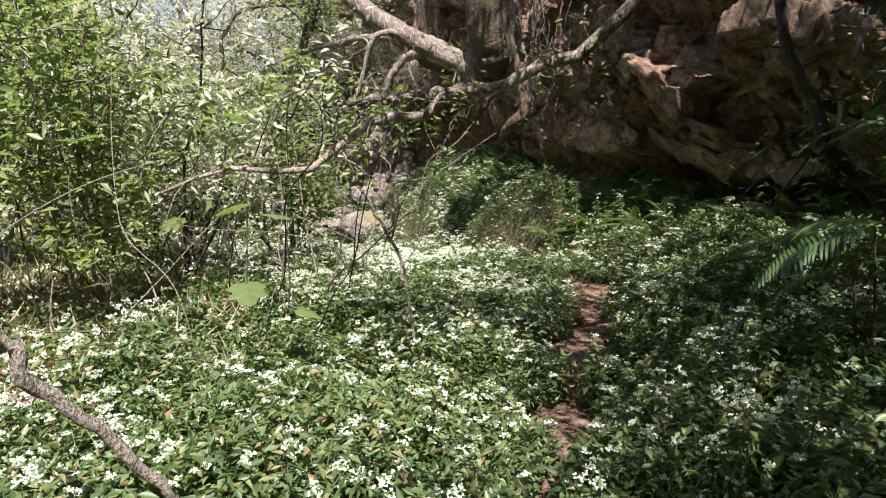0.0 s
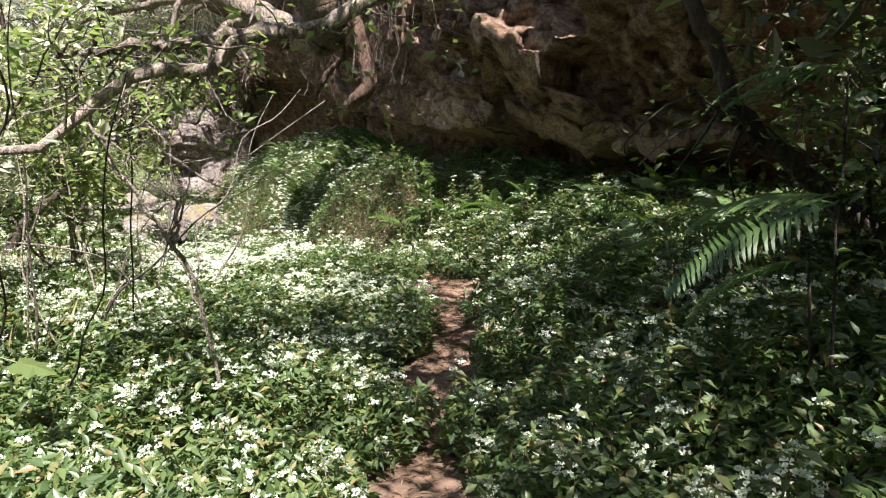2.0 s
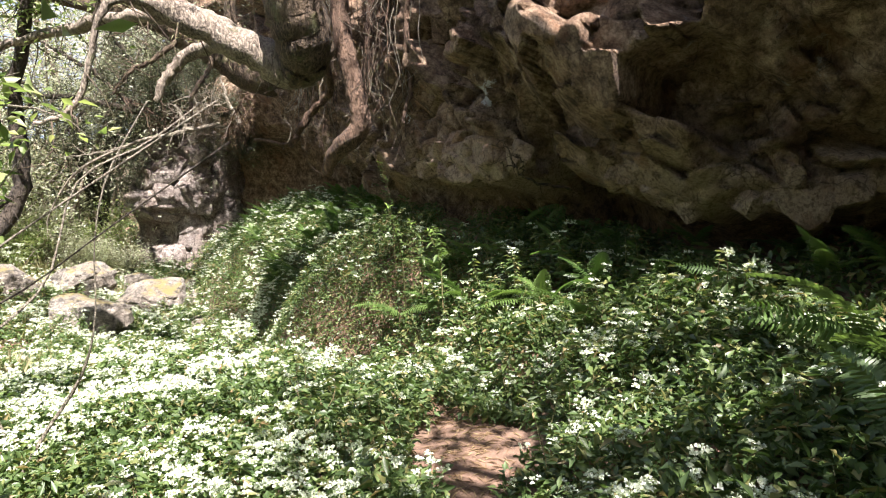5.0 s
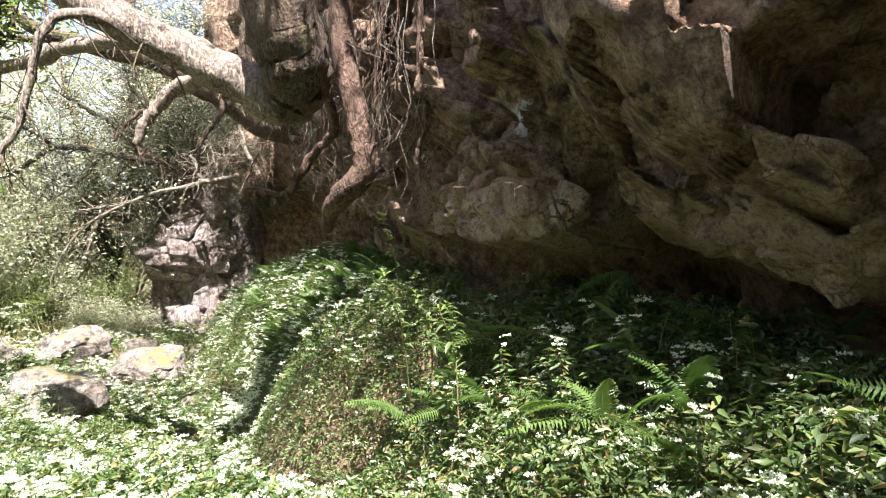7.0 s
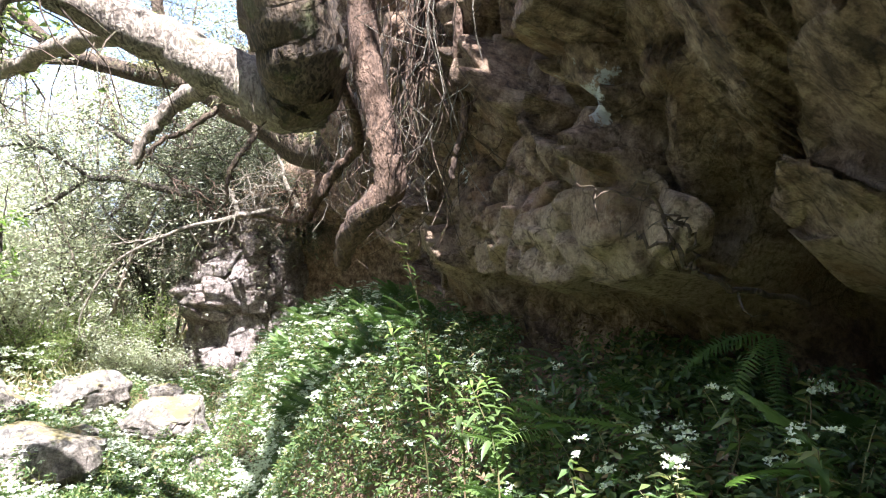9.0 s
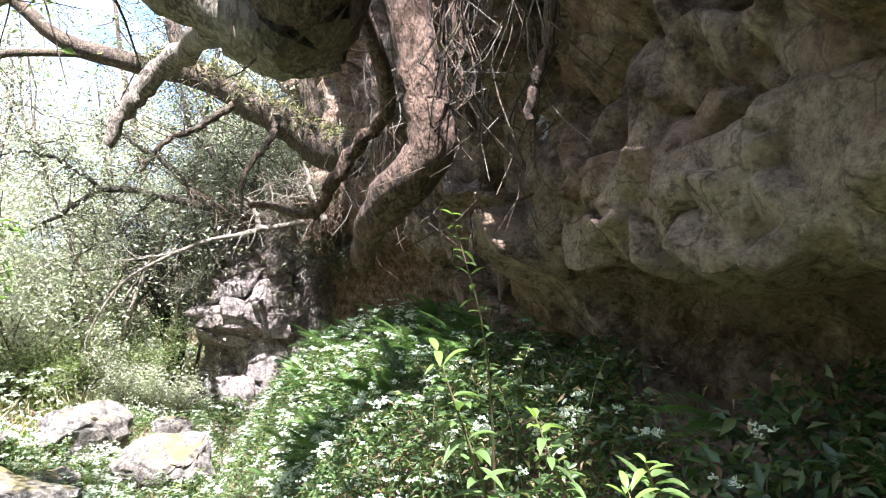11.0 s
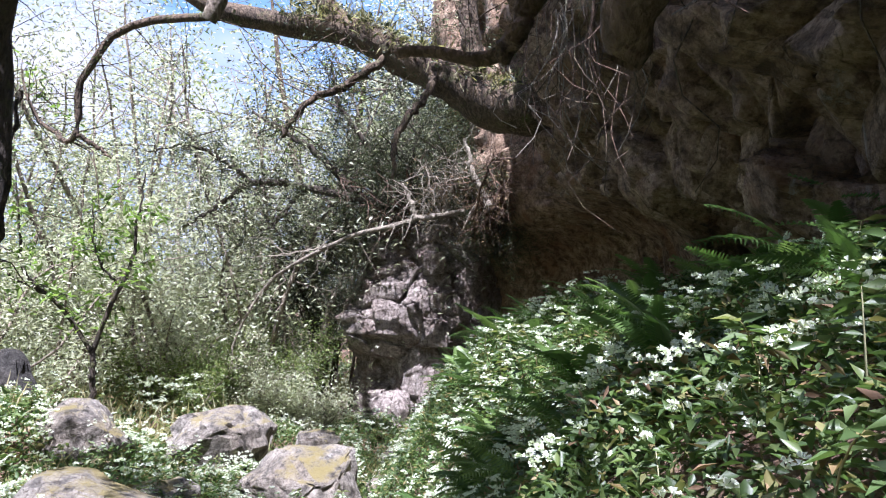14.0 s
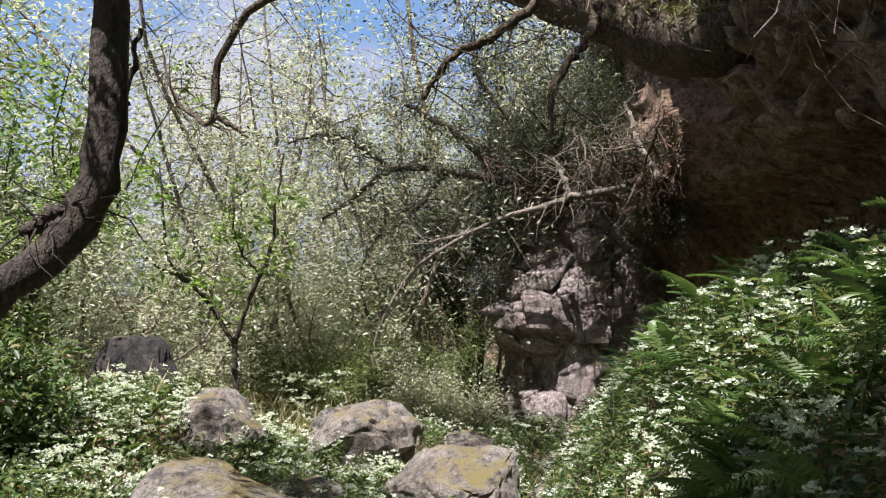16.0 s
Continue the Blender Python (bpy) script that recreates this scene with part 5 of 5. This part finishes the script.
tagged(link_mesh("weed_leaf_cover", v, f, LEAF_LOW), "small green leaves of the arching weeds", "weeds", kind="stuff")

# dry grass beyond the stream, on the stones and in the sunlit clearing
blades = []
for n, xr, yr, size in [(9000, (-11, -4.2), (15, 27), 0.4), (9000, (-5.5, -1.3), (4.0, 11.0), 0.28), (2600, (-5.0, -1.5), (13.6, 19), 0.22), (500, (0.9, 1.9), (12.8, 15), 0.16)]:
    x, y = cr.uniform(*xr, n), cr.uniform(*yr, n)
    keep = cr.uniform(0, 1, n) < 0.2 + 0.8 * (wave(x, y, 1.9, 0.4) > 0)
    x, y = x[keep], y[keep]
    at = np.stack([x, y, ground_z(x, y) + (0.08 if size < 0.25 else 0.05)], axis=1)
    up = np.stack([cr.normal(0, 0.5, len(x)), cr.normal(0, 0.5, len(x)), np.full(len(x), 1.3)], axis=1)
    blades.append(leaves(at, size, 0.05, 0.0, heading=up, r=cr))
v, f = join(blades)
tagged(link_mesh("dry_grass", v, f, LEAF_STRAW), "pale dry grass blades between the stones and saplings", "grass", kind="stuff")

# needles and twigs that litter the trail
n = 2600
y = cr.uniform(1.5, 8.6, n)
x = trail_x(y) + cr.normal(0, 0.14, n)
at = np.stack([x, y, ground_z(x, y) + 0.008], axis=1)
flat = np.stack([cr.normal(0, 1, n), cr.normal(0, 1, n), np.zeros(n)], axis=1)
v, f = leaves(at, 0.07, 0.09, 2.0, heading=flat, r=cr, jitter=0.05)
tagged(link_mesh("leaf_litter", v, f, LEAF_DEAD), "dry brown needles and leaves on the trail", "litter", kind="stuff")

n = 5200
x, y = cr.uniform(0.3, 2.6, n), cr.uniform(9.0, 15.0, n)
keep = (x > trail_x(y) + 0.4) & (wave(x, y, 2.6, 0.9) > -0.15)
x, y = x[keep], y[keep]
at = np.stack([x, y, ground_z(x, y) + cover_height(x, y) * cr.uniform(0.5, 1.15, len(x))], axis=1)
v, f = leaves(at, 0.045, 0.28, 0.3, r=cr)
tagged(link_mesh("dead_leaves", v, f, LEAF_DEAD), "brown withered leaves and stems among the bank plants", "dead leaves", kind="stuff")

tree("dead_twig", "bare forked dead twig hanging before the dark rock notch", [
    [(2.95, 9.3, 0.6, 0.012), (2.61, 9.15, 0.66, 0.011), (2.48, 9.12, 0.72, 0.01), (2.39, 9.1, 0.8, 0.008), (2.28, 9.1, 0.83, 0.006), (2.22, 9.1, 0.88, 0.003)],
    [(2.39, 9.1, 0.79, 0.007), (2.31, 9.1, 0.99, 0.005), (2.22, 9.1, 0.96, 0.004), (2.08, 9.1, 1.0, 0.002)],
    [(2.46, 9.1, 0.73, 0.008), (2.43, 9.1, 0.87, 0.006), (2.35, 9.1, 0.9, 0.003)]],
    BARK, LEAF_DEAD, np.random.default_rng(47), 3, 0.16, 0, 0.1, 0.03, twig_radius=0.003)

# leafy saplings that lean over the trail
def leafy_sapling(base, end, count, size, r):
    top = empty("leafy_sapling")
    tagged(top, "leafy green sapling with long lance-shaped leaves leaning over the trail", "plant", "saplings beside the trail")
    b, e = np.array(base), np.array(end)
    m = b * 0.5 + e * 0.5 + np.array([0.04, 0.02, 0.06])
    pts = [(*b, 0.005), (*m, 0.004), (*e, 0.002)]
    v, f = tube(pts, 14, 6, 0.0)
    link_mesh("stem", v, f, STALK, top, smooth=True)
    c = spline(pts, count + 6)[6:, :3]
    for k, q in enumerate(np.repeat(c, 2, axis=0)):
        ang = (k // 2) * 1.9 + math.pi * (k % 2) + r.normal(0, 0.6)
        s = size * (0.65 + 0.5 * math.sin(math.pi * (k + 1) / (2 * count + 1))) * r.uniform(0.7, 1.15)
        t = np.linspace(0, 1, 7)
        w = s * 0.17 * np.sin(np.pi * t ** 0.8) ** 0.8
        x, z = s * t, s * (r.normal(0.45, 0.3) * t - r.uniform(0.2, 0.7) * t ** 2)
        rim = np.concatenate([np.stack([x, w, z + w * 0.5], 1), np.stack([x, 0 * w, z], 1), np.stack([x, -w, z + w * 0.5], 1)])
        rot = np.array([[math.cos(ang), -math.sin(ang), 0], [math.sin(ang), math.cos(ang), 0], [0, 0, 1]])
        g = np.arange(6)
        faces = np.concatenate([np.stack([g, g + 1, g + 8, g + 7], 1), np.stack([g + 7, g + 8, g + 15, g + 14], 1)])
        link_mesh("leaf", rim @ rot.T + q, faces, LEAF_LOW if k < count * 1.75 else LEAF_FRESH, top, smooth=True)
    return top


# ---- single flowering plants beside the way ----
def flowering_plant(r, height):
    """One branching stem with paired drooping leaves and white heads at its top."""
    top = empty("flowering_plant")
    tagged(top, "leafy green plant topped with small white flower clusters", "plant", "flowering plants beside the trail")
    at, head, heads = [], [], []
    for k in range(r.integers(2, 5)):
        ang, lean = r.uniform(0, 6.28), r.uniform(0.05, 0.4)
        end = np.array([math.cos(ang) * lean * height, math.sin(ang) * lean * height, height * r.uniform(0.75, 1.1)])
        pts = [(0, 0, -0.05, 0.004), (*(end * 0.4 + r.normal(0, 0.015, 3)), 0.0035), (*(end * 0.75 + r.normal(0, 0.02, 3)), 0.0025), (*end, 0.0015)]
        v, f = tube(pts, 10, 4, 0.0)
        link_mesh("stem", v, f, STALK, top)
        c = spline(pts, 14)[:, :3]
        for q in range(3, 14):
            a0 = r.uniform(0, 6.28)
            for turn in (0, math.pi):
                at.append(c[q])
                head.append((math.cos(a0 + turn), math.sin(a0 + turn), -0.1))
        for q in range(r.integers(1, 3)):
            heads.append(end + r.normal(0, 0.025, 3) + np.array([0, 0, 0.015]))
    v, f = leaves(np.array(at), 0.07, 0.36, 0.9, heading=np.array(head), r=r)
    tagged(link_mesh("foliage", v, f, LEAF_LOW, top), kind="stuff")
    for q in heads:
        p = np.repeat(q[None], 7, axis=0) + r.normal(0, 1, (7, 3)) * np.array([0.016, 0.016, 0.006])
        v, f = florets(p, np.full(7, 0.009), r)
        tagged(link_mesh("flower_head", v, f, PETAL, top, "white flower head"), kind="stuff")
    return top


STALK, nt, p = material("stalk")
nt.links.new(ramp(nt, noise_tex(nt, 12, 4), [(0.4, (0.09, 0.1, 0.035)), (0.65, (0.2, 0.13, 0.07))]), p.inputs["Base Color"])
p.inputs["Roughness"].default_value = 0.7
pr = np.random.default_rng(99)
for base, end, count, size in [((1.66, 10.05, -0.55), (1.47, 9.85, 0.45), 22, 0.072), ((1.8, 9.95, -0.4), (1.68, 9.93, 0.3), 22, 0.075), ((1.66, 10.85, -0.2), (1.5, 10.73, 0.8), 16, 0.055), ((1.9, 9.5, -0.4), (1.8, 9.65, 0.24), 20, 0.075), ((1.95, 9.9, -0.3), (1.86, 9.75, 0.26), 20, 0.075)]:
    leafy_sapling(base, end, count, size, pr)
kinds = [flowering_plant(pr, h) for h in (0.3, 0.36, 0.42, 0.5, 0.58)]
used = set()
made = 0
while made < 185:
    if made < 70:
        y = pr.uniform(2.2, 8.6)
        x = float(trail_x(y)) + pr.choice((-1, 1)) * pr.uniform(0.25, 1.5)
        k = pr.integers(0, 4)
    elif made >= 132:
        x, y = pr.uniform(-5.2, -1.2), pr.uniform(13.3, 17.6)
        k = pr.integers(0, 3)
    else:
        y = pr.uniform(8.6, 15.5)
        x = float(trail_x(y)) + (pr.uniform(0.7 if y < 9.8 else 1.25, 1.7) if pr.uniform() < 0.75 else -pr.uniform(0.5, 1.6))
        k = pr.integers(1, 5)
    edge = float(np.interp(y, [q[1] for q in CLIFF_LINE], [q[0] for q in CLIFF_LINE]))
    if x > edge - 0.15 or (10.4 < y < 13.6 and x > trail_x(y)):
        continue
    spot = pose(x, y, float(ground_z(x, y)), pr.normal(0, 6), pr.normal(0, 6), pr.uniform(0, 360))
    if k not in used:
        kinds[k].matrix_world = spot
        used.add(k)
    else:
        copy_thing(kinds[k], spot)
    made += 1
for k in range(5):
    if k not in used:
        kinds[k].matrix_world = pose(1.9, 9.4 + 0.1 * k, float(ground_z(1.9, 9.4)))
